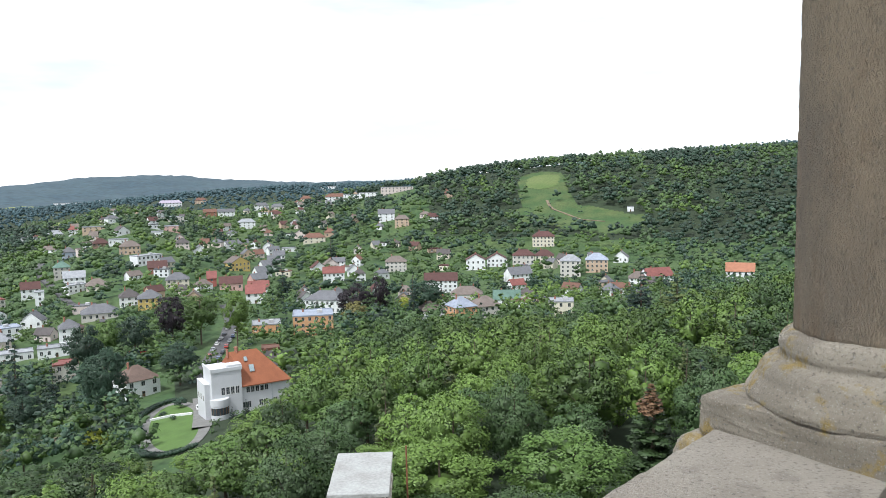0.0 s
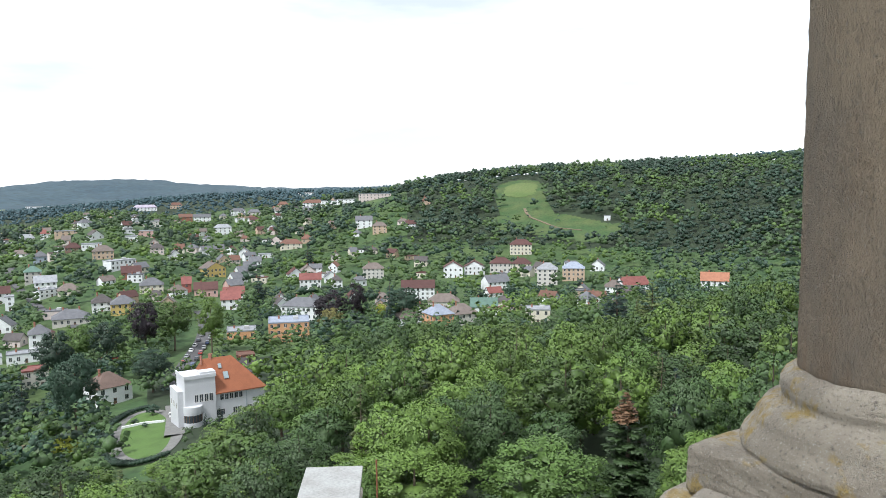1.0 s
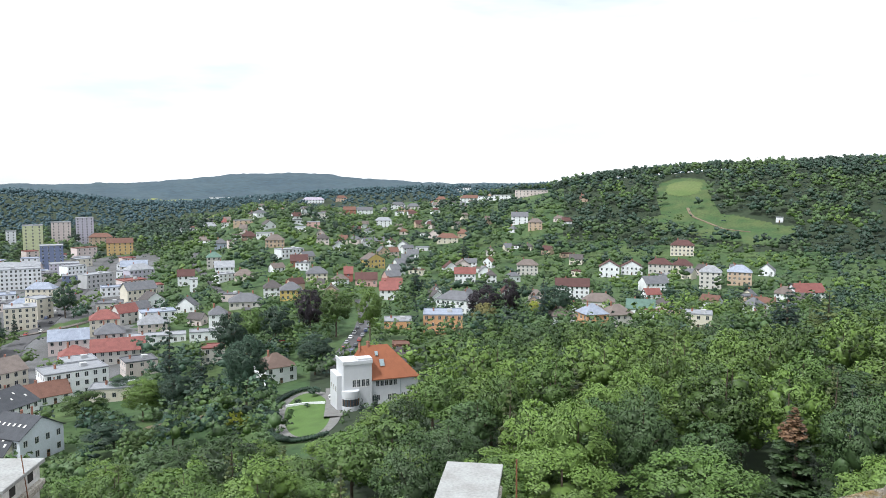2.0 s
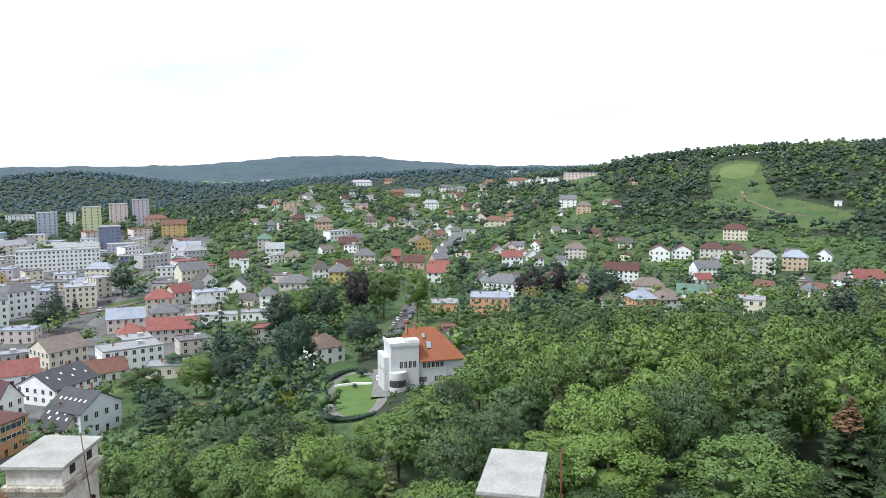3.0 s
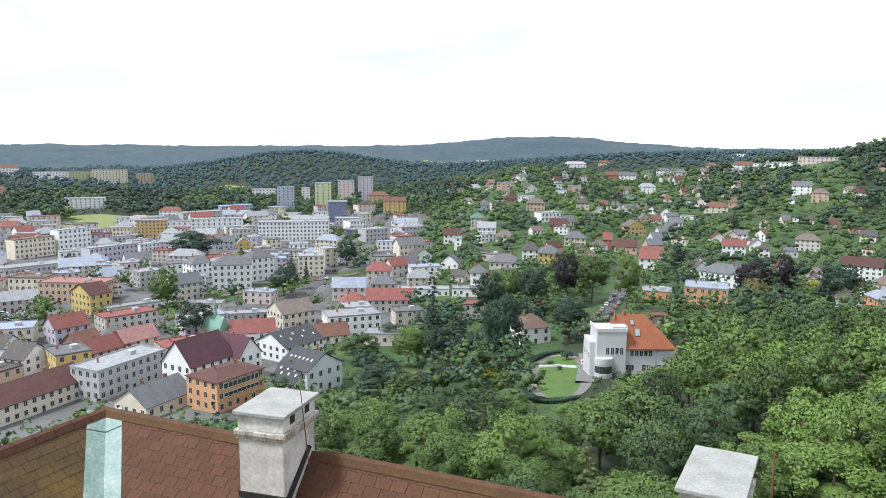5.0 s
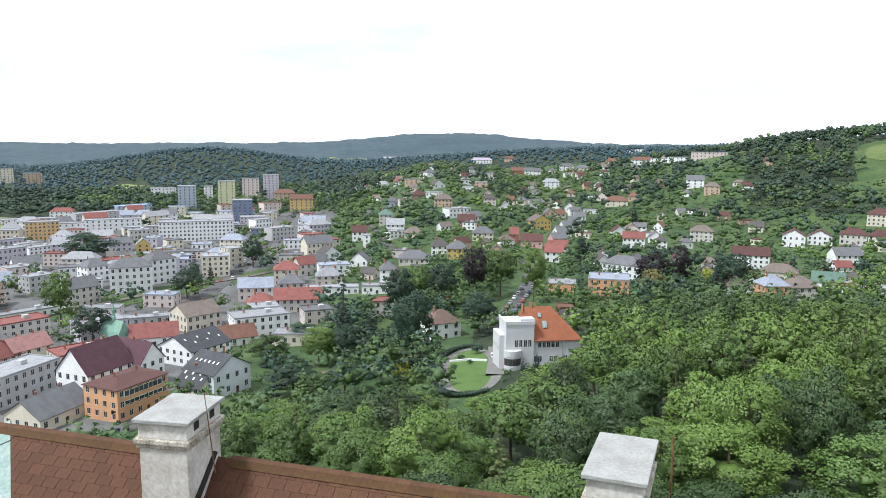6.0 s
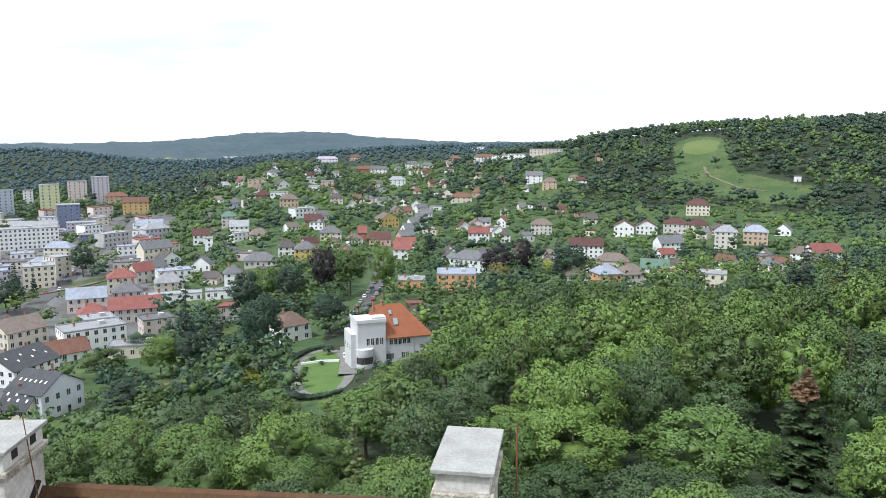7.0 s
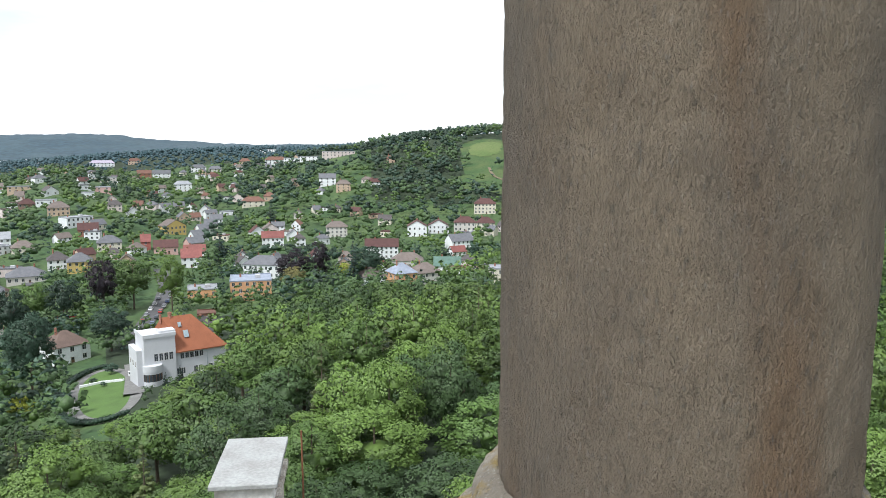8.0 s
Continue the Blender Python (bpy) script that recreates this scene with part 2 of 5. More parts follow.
def ribbon(name, points, width, lift, mat, label, category, tall=0.0):
    """A road, path, rail bed or hedge along a line on the ground."""
    bm, rows = bmesh.new(), []
    fine = []
    for (xa, ya), (xb, yb) in zip(points, points[1:]):
        n = max(2, int(math.hypot(xb - xa, yb - ya) / 4))
        fine += [(xa + (xb - xa) * i / n, ya + (yb - ya) * i / n) for i in range(n)]
    fine.append(points[-1])
    for k, (x, y) in enumerate(fine):
        a, b = fine[max(0, k - 1)], fine[min(len(fine) - 1, k + 1)]
        t = Vector((b[0] - a[0], b[1] - a[1])).normalized()
        row = []
        for s in (-0.5, 0.5):
            px, py = x - t.y * width * s, y + t.x * width * s
            row.append((px, py, slope(px, py)))
        top = max(row[0][2], row[1][2]) + lift
        row = [bm.verts.new((px, py, top + tall)) for px, py, _ in row] + [bm.verts.new((px, py, pz - 0.5)) for px, py, pz in row]
        rows.append(row)
    for p, q in zip(rows, rows[1:]):
        for i, j in ((0, 1), (1, 3), (2, 0)):
            bm.faces.new((p[i], p[j], q[j], q[i]))
    return tagged(part(name, bm, mat), label, category, kind="structure")



EYE = Vector((0.0, 0.0, 87.75))
# ---- roads, paving, fields ----
def in_town(x, y):
    r, az = math.hypot(x, y), math.degrees(math.atan2(x, y))
    return 225 < r < 860 and az < float(np.interp(r, (225, 300, 360, 420, 860), (-44, -39, -33, -32, -30))) - 3 * noise.noise((x * 0.015, y * 0.015, 2)) and ground_z(x, y) < 7


sheet("town_pavement", lambda x, y: in_town(x, y),
      -760, -120, 60, 800, 8, 0.12, paving, "grey streets and yards of the town", "pavement")
ribbon("main_street", [(-225, 262), (-251, 294), (-277, 334), (-295, 373), (-320, 424), (-360, 502), (-418, 609), (-478, 729)], 9, 0.35, ash, "asphalt main street of the town", "road")
ribbon("side_street", [(-88, 275), (-97, 301), (-102, 332), (-108, 371), (-116, 409), (-133, 458)], 7, 0.4, ash, "asphalt street lined with parked cars", "road")
ribbon("hill_road", [(-350, 660), (-344, 642), (-316, 593), (-276, 535), (-238, 479), (-190, 420)], 5, 0.4, ash, "narrow asphalt road up the hill", "road")
ribbon("rail_bed", [(-322, 120), (-332, 190), (-333, 217), (-317, 253), (-307, 301), (-297, 346), (-284, 396), (-270, 450)], 4, 0.9, ballast, "grey gravel rail bed on a low embankment", "railway")
ribbon("garden_path", [(-140, 215), (-128, 224), (-121, 228), (-113, 220)], 3, 0.25, soil, "sandy garden path", "path")
ribbon("hill_track", [(114, 830), (114, 813), (116, 799), (137, 757), (159, 743)], 3, 0.3, soil, "bare earth track on the hillside", "path")


def near_line(x, y, xa, ya, xb, yb):
    t = max(0.0, min(1.0, ((x - xa) * (xb - xa) + (y - ya) * (yb - ya)) / ((xb - xa) ** 2 + (yb - ya) ** 2)))
    return math.hypot(x - xa - t * (xb - xa), y - ya - t * (yb - ya))


def in_meadow(x, y):
    ragged = 5 * noise.noise((x * 0.05, y * 0.05, 7))
    return near_line(x, y, 120, 925, 112, 800) < 27 + ragged or near_line(x, y, 105, 790, 165, 735) < 34 + ragged


def in_field(x, y):
    return (near_line(x, y, -1260, 2010, -1060, 2080) < 75 or near_line(x, y, -715, 525, -650, 470) < 26
            or near_line(x, y, -560, 1050, -440, 1010) < 24 or near_line(x, y, -900, 900, -820, 840) < 22)


LAWN = (-81.2, 220.6, 30.0, 7.2, -0.353, 0.936)


def lawn_at(x, y):
    cx, cy, a, b, tx, ty = LAWN
    u, v = (x - cx) * tx + (y - cy) * ty, (x - cx) * ty - (y - cy) * tx
    return math.hypot(u / a, v / b)


def oval(q, grow):
    cx, cy, a, b, tx, ty = LAWN
    u, v = (a + grow) * math.cos(q), (b + grow) * math.sin(q)
    return cx + tx * u + ty * v, cy + ty * u - tx * v


def oval_ring(name, inner, outer, lift, mat, label, category):
    """A smooth oval band (or, from nothing, a whole oval) on the ground."""
    bm, n, m = bmesh.new(), 96, 8
    rows = []
    for k in range(m + 1):
        row = []
        for i in range(n):
            a = 2 * math.pi * i / n
            if inner is None:
                x, y = oval(a, outer)
                x, y = LAWN[0] + (x - LAWN[0]) * (k + 0.02) / m, LAWN[1] + (y - LAWN[1]) * (k + 0.02) / m
            else:
                x, y = oval(a, inner + (outer - inner) * k / m)
            row.append(bm.verts.new((x, y, slope(x, y) + lift)))
        rows.append(row)
    for p, q in zip(rows, rows[1:]):
        for i in range(n):
            bm.faces.new((p[i], p[(i + 1) % n], q[(i + 1) % n], q[i]))
    if inner is None:
        bm.faces.new(rows[0])
    return tagged(part(name, bm, mat), label, category, kind="structure")


sheet("scrub_slope", in_meadow, 50, 220, 680, 960, 4, 0.3, scrub, "rough grassy clearing on the wooded hill", "meadow")
RAIL = [(-322, 120), (-332, 190), (-333, 217), (-317, 253), (-307, 301), (-297, 346), (-284, 396), (-270, 450)]
sheet("embankment", lambda x, y: min(near_line(x, y, *a, *b) for a, b in zip(RAIL, RAIL[1:])) < 13 + 3 * noise.noise((x * 0.1, y * 0.1, 3)), -350, -255, 118, 455, 3, 0.3, scrub, "grassy railway embankment", "grass")
sheet("hill_meadow", lambda x, y: near_line(x, y, 122, 915, 116, 888) < 19, 60, 180, 860, 950, 3, 0.6, meadow_grass, "pale mown meadow near the hilltop", "meadow")
sheet("crop_field", in_field, -1350, -400, 420, 2180, 16, 0.6, field_crop, "pale yellow-green field", "field")
oval_ring("lawn", None, -0.2, 0.25, lawn_grass, "mown lawn inside the curved drive", "lawn")
oval_ring("drive", -0.2, 3.2, 0.22, drive_mat, "curved grey drive round the lawn", "driveway")
ribbon("forecourt", [(-83, 252), (-78, 238), (-73, 222), (-70, 212)], 5.5, 0.3, drive_mat, "pale paved forecourt of the villa", "driveway")
HEDGE = [oval(radians(q), 5.2) for q in range(-200, 12, 8)]


# ---- trees ----
def ball(level):
    bm = bmesh.new()
    bmesh.ops.create_icosphere(bm, subdivisions=level, radius=1.0)
    v, f = np.array([q.co[:] for q in bm.verts]), np.array([[a.index for a in q.verts] for q in bm.faces])
    bm.free()
    return v, f


BALLS = {k: ball(k) for k in (1, 2)}


def clump(centre, radius, count, size, rng, level=1, flat=0.8, up=0.35, core=0.6, lean=(0, 0, 0)):
    """One leafy clump: an uneven solid heart and small leaves standing off it."""
    v, f = BALLS[level]
    n0 = v + np.array(lean)
    v = v * (1 + rng.uniform(-0.26, 0.2, (len(v), 1))) * core * radius * np.array([1, 1, flat]) + centre
    if not count:
        return v, f, n0
    if not core:
        v, f, n0 = v[:0], f[:0], n0[:0]
    d = rng.normal(size=(count, 3))
    d /= np.linalg.norm(d, axis=1)[:, None]
    d[:, 2] = np.where(d[:, 2] < -0.3, -d[:, 2], d[:, 2])
    p = centre + d * radius * rng.uniform(0.70, 1.16, (count, 1)) * np.array([1, 1, flat])
    nrm = d + rng.normal(size=(count, 3)) * 0.45 + np.array([0, 0, up])
    nrm /= np.linalg.norm(nrm, axis=1)[:, None]
    t = np.cross(nrm, rng.normal(size=(count, 3)))
    t /= np.linalg.norm(t, axis=1)[:, None]
    b = np.cross(nrm, t)
    s = size * rng.uniform(0.6, 1.3, (count, 1))
    q = np.stack([p - t * s, p + t * s * 0.6 - b * s * 0.7, p + t * s * 0.6 + b * s * 0.7], 1).reshape(-1, 3)
    k = len(v) + 3 * np.arange(count)[:, None]
    out = np.repeat(d * 0.8 + nrm * 0.4 + np.array(lean) + np.array([0, 0, 0.1]), 3, axis=0)
    return np.concatenate([v, q]), np.concatenate([f, k + np.array([[0, 1, 2]])]), np.concatenate([n0, out])


def combine(bits):
    base, vs, fs, ns = 0, [], [], []
    for v, f, n in bits:
        vs.append(v)
        fs.append(f + base)
        ns.append(n)
        base += len(v)
    return np.concatenate(vs), np.concatenate(fs), np.concatenate(ns)


def broad(rng, lobes, per, leaves, size, tall, wide, level=1):
    """A domed crown: a shaded heart, rounded lobes round it, and layered leafy puffs on every lobe, with gaps between."""
    high = tall * 0.84
    mid = np.array([0, 0, tall - high * 0.5])
    out = [clump(mid - np.array([0, 0, high * 0.06]), wide * 0.27, 0, size, rng, level, flat=high * 0.9 / wide, core=0.72)]
    turn = rng.uniform(0, 6.28)
    for k in range(lobes):
        h = 1.0 - 1.7 * (k + rng.uniform(0.1, 0.9)) / lobes
        a = turn + k * 2.4 + rng.uniform(-0.35, 0.35)
        flat_r = math.sqrt(max(0.0, 1 - h * h))
        way = np.array([flat_r * math.cos(a), flat_r * math.sin(a), h])
        c = mid + way * np.array([wide * 0.31, wide * 0.31, high * 0.31]) * rng.uniform(0.82, 1.12)
        r = wide * rng.uniform(0.13, 0.215)
        out.append(clump(c, r, 0 if per else leaves, size, rng, 1, flat=0.85, core=0.5 if per else 0.95, lean=way * 0.7))
        for j in range(per):
            d = rng.normal(size=3) * 0.62 + way * 0.75 + np.array([0, 0, 0.25])
            d /= np.linalg.norm(d)
            out.append(clump(c + d * r * rng.uniform(0.7, 1.05), r * rng.uniform(0.34, 0.66), leaves, size, rng, 1, flat=0.7, core=0.0, lean=way * 1.2))
    return combine(out)


def spire(rng, rows, leaves, size, tall, wide):
    """A conifer: drooping whorls that narrow to the tip."""
    out = []
    for k in range(rows):
        f = (k + 0.5) / rows
        r = wide * 0.5 * (1 - f) ** 0.85 + wide * 0.02
        for j in range(max(2, int((8 if rows > 9 else 4) * (1 - f) + 1))):
            a, q = rng.uniform(0, 2 * math.pi), rng.uniform(0.3, 0.9)
            c = np.array([r * q * math.cos(a), r * q * math.sin(a), tall * (0.10 + 0.88 * f) - q * r * 0.25])
            out.append(clump(c, max(wide * 0.04, r * 0.40), leaves, size, rng, 1, flat=0.5, up=0.5, core=0.66 if rows > 9 else 0.9))
    return combine(out)


def tri_mesh(name, vf, mat):
    v, f, nrm = vf
    me = bpy.data.meshes.new(name)
    me.vertices.add(len(v))
    me.vertices.foreach_set("co", v.reshape(-1).astype(np.float32))
    me.loops.add(len(f) * 3)
    me.loops.foreach_set("vertex_index", f.reshape(-1).astype(np.int32))
    me.polygons.add(len(f))
    me.polygons.foreach_set("loop_start", np.arange(0, len(f) * 3, 3, dtype=np.int32))
    me.polygons.foreach_set("use_smooth", np.ones(len(f), dtype=bool))
    me.update()
    me.normals_split_custom_set_from_vertices((nrm / np.linalg.norm(nrm, axis=1)[:, None]).astype(np.float32))
    me.materials.append(mat)
    return me


def trunk_mesh(rng, tall, wide, limbs, thick):
    bm = bmesh.new()
    lean = rng.normal(size=2) * 0.3
    add_rod(bm, (0, 0, -1.0), (lean[0], lean[1], tall * 0.5), thick, thick * 0.6)
    add_rod(bm, (lean[0], lean[1], tall * 0.5), (lean[0] * 1.5, lean[1] * 1.5, tall * 0.93), thick * 0.6, thick * 0.1)
    for k in range(limbs):
        a, z = 2 * math.pi * k / limbs + rng.uniform(0, 0.8), tall * rng.uniform(0.28, 0.55)
        r = wide * rng.uniform(0.25, 0.40)
        add_rod(bm, (lean[0] * z / tall, lean[1] * z / tall, z), (r * math.cos(a), r * math.sin(a), z + tall * rng.uniform(0.15, 0.32)), thick * 0.42, thick * 0.1, 5)
    return mesh_from(bm, "trunk", bark)


LOOKS = dict(fresh="bright fresh-green broadleaf tree with a domed crown", mid="green broadleaf tree with a lumpy crown", cool="blue-green broadleaf tree with a rounded crown",
             dark="dark green broadleaf tree with a dense crown", soft="soft green broadleaf tree with a rounded crown", deep="deep green broadleaf tree with a dense crown", yellow="yellow-green ornamental tree", olive="olive-brown broadleaf tree past flowering",
             purple="dark purple copper beech with a dense crown", needle="dark green conifer with drooping branches", larch="feathery light green larch",
             withered="conifer with a withered reddish brown top")
PROTOS = {}


def lifted(vf, z):
    return vf[0] + np.array([0, 0, z]), vf[1], vf[2]



def lone_tree(x, y, tall, wide, tone, detail, where="in the castle wood"):
    """A tree that stands clear of the trees round it."""
    FOOTPRINTS.append((x, y, wide * 0.22))
    return tree(x, y, tall, wide, tone, detail, where)


def tree(x, y, tall, wide, tone, detail, where="in the castle wood"):
    """A tree with its foot at x, y. Trees of one kind and detail share a few meshes."""
    rng = np.random.default_rng(int(abs(x * 31 + y * 17)) % 3)
    variant = int(abs(x * 7 + y * 13)) % 4
    conic = tone in ("needle", "larch", "withered")
    key = (tone, detail, variant)
    if key not in PROTOS:
        rng = np.random.default_rng(variant * 97 + len(tone) * 11 + detail)
        if conic:
            q = spire(rng, (9, 15, 22)[detail], (8, 20, 44)[detail], (0.5, 0.34, 0.23)[detail], 18.0, 7.0)
        else:
            q = broad(rng, (11, 14, 16)[detail], (7, 9, 12)[detail], (15, 32, 66)[detail], (0.36, 0.255, 0.165)[detail], 15.0, 10.5, 2)
        PROTOS[key] = (tri_mesh("crown", q, LEAVES["deep" if tone == "withered" else tone]), trunk_mesh(rng, 18.0 if conic else 15.0, 5.0 if conic else 10.5, 0 if conic else 7, 0.3))
    crown, stem = PROTOS[key]
    base = (18.0, 7.0) if conic else (15.0, 10.5)
    ob = thing("conifer" if conic else "tree", pose(x, y, slope(x, y), 0, 0, (x * 53 + y * 29) % 360) @ Matrix.Diagonal((wide / base[1], wide / base[1], tall / base[0], 1)),
               LOOKS[tone] + " " + where, "tree", "trees " + where)
    part("trunk", stem, None, ob)
    part("crown", crown, None, ob)
    if tone == "withered":
        rng = np.random.default_rng(5)
        part("withered_top", tri_mesh("withered_top", lifted(spire(rng, 12, 30, 0.2, 5.2, 2.6), 13.0), LEAVES["withered"]), None, ob, "reddish brown dead top")
    return ob


CELLS = {}


def sort_footprints():
    CELLS.clear()
    for a, b, c in FOOTPRINTS:
        for i in range(int((a - c - 16) // 40), int((a + c + 16) // 40) + 1):
            for j in range(int((b - c - 16) // 40), int((b + c + 16) // 40) + 1):
                CELLS.setdefault((i, j), []).append((a, b, c))


def clear_of_houses(x, y, gap):
    near = CELLS.get((int(x // 40), int(y // 40)), ()) if CELLS else FOOTPRINTS
    return all((x - a) ** 2 + (y - b) ** 2 > (c + gap) ** 2 for a, b, c in near)


def wood_edge(az):
    """How far the castle wood reaches, by bearing."""
    return float(np.interp(az, (-75, -45, -38, -30, -22, -17, -9, -4, 4, 15, 25, 40, 65), (120, 150, 180, 196, 190, 200, 225, 300, 312, 318, 335, 350, 350)))


# the wood's upper edge as seen from the tower, by bearing
LINE_AZ = (-75, -45, -38, -30, -26, -23, -21, -18, -15, -12, -10, -7, 0, 12, 17, 25, 40)
LINE_UP = (-22, -21, -20.0, -18.9, -18.6, -19.2, -20.2, -18.9, -17.7, -15.5, -13.7, -11.2, -10.6, -10.6, -9.3, -7.0, -6.5)


def grow_castle_wood():
    sort_footprints()
    rng = np.random.default_rng(11)
    spots = []
    for i in range(-60, 62):
        for j in range(-5, 62):
            x, y = (i + 0.5 * (j % 2)) * 12.6 + rng.uniform(-3.2, 3.2), j * 11.0 + rng.uniform(-3.0, 3.0)
            r, az = math.hypot(x, y), math.degrees(math.atan2(x, y))
            if r < 60 or r > wood_edge(az) or abs(az) > 66 or lawn_at(x, y) < 1.45 or not clear_of_houses(x, y, 4.5):
                continue
            spots.append((r, az, x, y))
    spots.sort()
    rest = {}
    for k, (r, az, x, y) in enumerate(spots):
        patch = noise.noise((x * 0.02, y * 0.02, 4.0)) + rng.normal() * 0.38
        tone = "fresh" if patch > 0.08 else "mid" if patch > -0.26 else "soft" if patch > -0.48 else "deep"
        if rng.random() < 0.035:
            tone = "needle" if rng.random() < 0.6 else "larch"
        tall = rng.uniform(11.0, 21.0) * (0.85 if az < -24 else 1.0)
        wide = rng.uniform(9.5, 15.0)
        roof = float(np.interp(az, LINE_AZ, LINE_UP))
        tall = min(tall, EYE.z + r * math.tan(radians(roof)) - ground_z(x, y) + rng.uniform(-1.2, 0.8))
        # heights capped under the camera's sight lines, so nearer trees leave the view open
        if r < 97 and -14 < az < 26:
            tall = min(tall, EYE.z - r * math.tan(radians(23.6)) - ground_z(x, y))
        elif r < 112 and 9 < az < 21:
            tall = min(tall, EYE.z - r * math.tan(radians(20.5)) - ground_z(x, y))
        if tall < 3:
            continue
        wide = min(wide, tall * 1.1)
        if k < 290:
            tree(x, y, tall, wide if tone not in ("needle", "larch") else 6.0, tone, 2 if r < 120 else 1 if r < 180 else 0)
        else:
            rest.setdefault(tone, []).append((x, y, tall, wide))
    return rest


def grove(name, spots, mat, rng, conic, clumps, per, leaves, size, label, variants=6):
    """Uncounted trees as one mesh."""
    if not spots:
        return
    protos = [spire(rng, clumps, leaves, size, 1.0, 0.42) if conic else broad(rng, clumps, per, leaves, size, 1.0, 0.78) for _ in range(variants)]
    out = []
    for x, y, tall, wide in spots:
        a = rng.uniform(0, 6.28)
        q, f, nn = protos[rng.integers(variants)]
        c, s = math.cos(a), math.sin(a)
        k = wide / (0.42 if conic else 0.78)
        qx, qy = q[:, 0] * k, q[:, 1] * k
        out.append((np.stack([x + qx * c - qy * s, y + qx * s + qy * c, slope(x, y) + q[:, 2] * tall], -1), f, np.stack([nn[:, 0] * c - nn[:, 1] * s, nn[:, 0] * s + nn[:, 1] * c, nn[:, 2]], -1)))
    tagged(new(name, tri_mesh(name, combine(out), mat)), label, "trees", kind="stuff")


def grow_woods(rest):
    rng = np.random.default_rng(23)
    for tone, spots in rest.items():
        grove("wood_trees", spots, LEAVES[tone], rng, tone in ("needle", "larch"), 11 if tone not in ("needle", "larch") else 8, 6, 14 if tone not in ("needle", "larch") else 6, 0.030, "dense green trees of the castle wood")
    mid, far = {}, {}
    r = 190.0
    while r < 1900:
        gap = 8.6 if r < 500 else 11.0 if r < 1150 else 17
        n = int(radians(112) * r / gap)
        for i in range(n):
            az = -68 + 112 * (i + rng.uniform(-0.4, 0.4)) / n
            rr = r + rng.uniform(-0.4, 0.4) * gap
            x, y = rr * math.sin(radians(az)), rr * math.cos(radians(az))
            if (in_meadow(x, y) and (y > 850 or rng.random() > 0.16)) or in_field(x, y) or rr < wood_edge(az):
                continue
            z = ground_z(x, y)
            clump = noise.noise((x * 0.012, y * 0.012, 9.0))
            town = in_town(x, y)
            forest = (rr > 640 and az > -1 and z > 26) or (az < -27 and rr > 860) or rr > 1250 or (rr > 700 and -12 < az <= -1 and clump > -0.1)
            chance = 1.0 if forest else 0.22 + 0.6 * (clump > 0.12) if town else 0.90 + 0.8 * max(0.0, clump)
            if rr < 340 and not town:
                chance = 0.92
            if rng.random() > chance or lawn_at(x, y) < 1.5 or near_line(x, y, -98, 300, -116, 409) < 9 or near_line(x, y, -116, 409, -150, 640) < 9:
                continue
            if not clear_of_houses(x, y, 1.5 if forest else 3.0):
                continue
            # gardens in front of houses stay low, so that the walls show
            low = any(not clear_of_houses(x * (1 + q / rr), y * (1 + q / rr), -1.0) for q in ((10, 18, 27) if rr < 700 else (12, 26, 42, 60)))
            tall = rng.uniform(11, 17) if forest else rng.uniform(6, 14)
            if low:
                tall = rng.uniform(2.6, 5.0)
            wide = tall * rng.uniform(0.75, 1.1)
            conic = rng.random() < (0.34 if forest and clump < 0.1 else 0.12)
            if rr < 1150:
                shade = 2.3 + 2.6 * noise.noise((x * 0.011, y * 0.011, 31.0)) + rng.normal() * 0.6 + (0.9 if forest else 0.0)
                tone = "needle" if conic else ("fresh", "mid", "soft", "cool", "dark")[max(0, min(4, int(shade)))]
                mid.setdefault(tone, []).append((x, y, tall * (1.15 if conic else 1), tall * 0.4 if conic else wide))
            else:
                # trees past 1150 m take the haze-tinted leaf colour
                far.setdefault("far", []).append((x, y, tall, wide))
        r += gap
    for tone, spots in mid.items():
        near = [s for s in spots if math.hypot(s[0], s[1]) < 520]
        back = [s for s in spots if math.hypot(s[0], s[1]) >= 520]
        cone = tone == "needle"
        grove("garden_trees", near, LEAVES[tone], rng, cone, 5 if cone else 7, 2, 3 if cone else 7, 0.055, "garden trees and bushes among the houses")
        grove("hillside_trees", back, LEAVES[tone], rng, cone, 4, 0, 0 if cone else 4, 0.08, "trees on the hillside")
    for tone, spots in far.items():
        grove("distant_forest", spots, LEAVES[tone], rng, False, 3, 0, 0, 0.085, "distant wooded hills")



# ---- buildings ----
def window_mesh():
    bm = bmesh.new()
    grid = [[bm.verts.new((x, -0.07, z)) for x in (-0.5, 0.0, 0.5)] for z in (0.0, 1.0)]
    lights = [bm.faces.new((grid[0][i], grid[0][i + 1], grid[1][i + 1], grid[1][i])) for i in (0, 1)]
    rim = bmesh.ops.extrude_edge_only(bm, edges=[e for e in bm.edges if e.is_boundary])
    for v in [q for q in rim["geom"] if isinstance(q, bmesh.types.BMVert)]:
        v.co.y = 0.0
    bmesh.ops.inset_individual(bm, faces=lights, thickness=0.045, depth=0.0)
    for f in lights:
        f.material_index = 1
        for v in f.verts:
            v.co.y += 0.05
    return mesh_from(bm, "window", (frame_paint, glass))


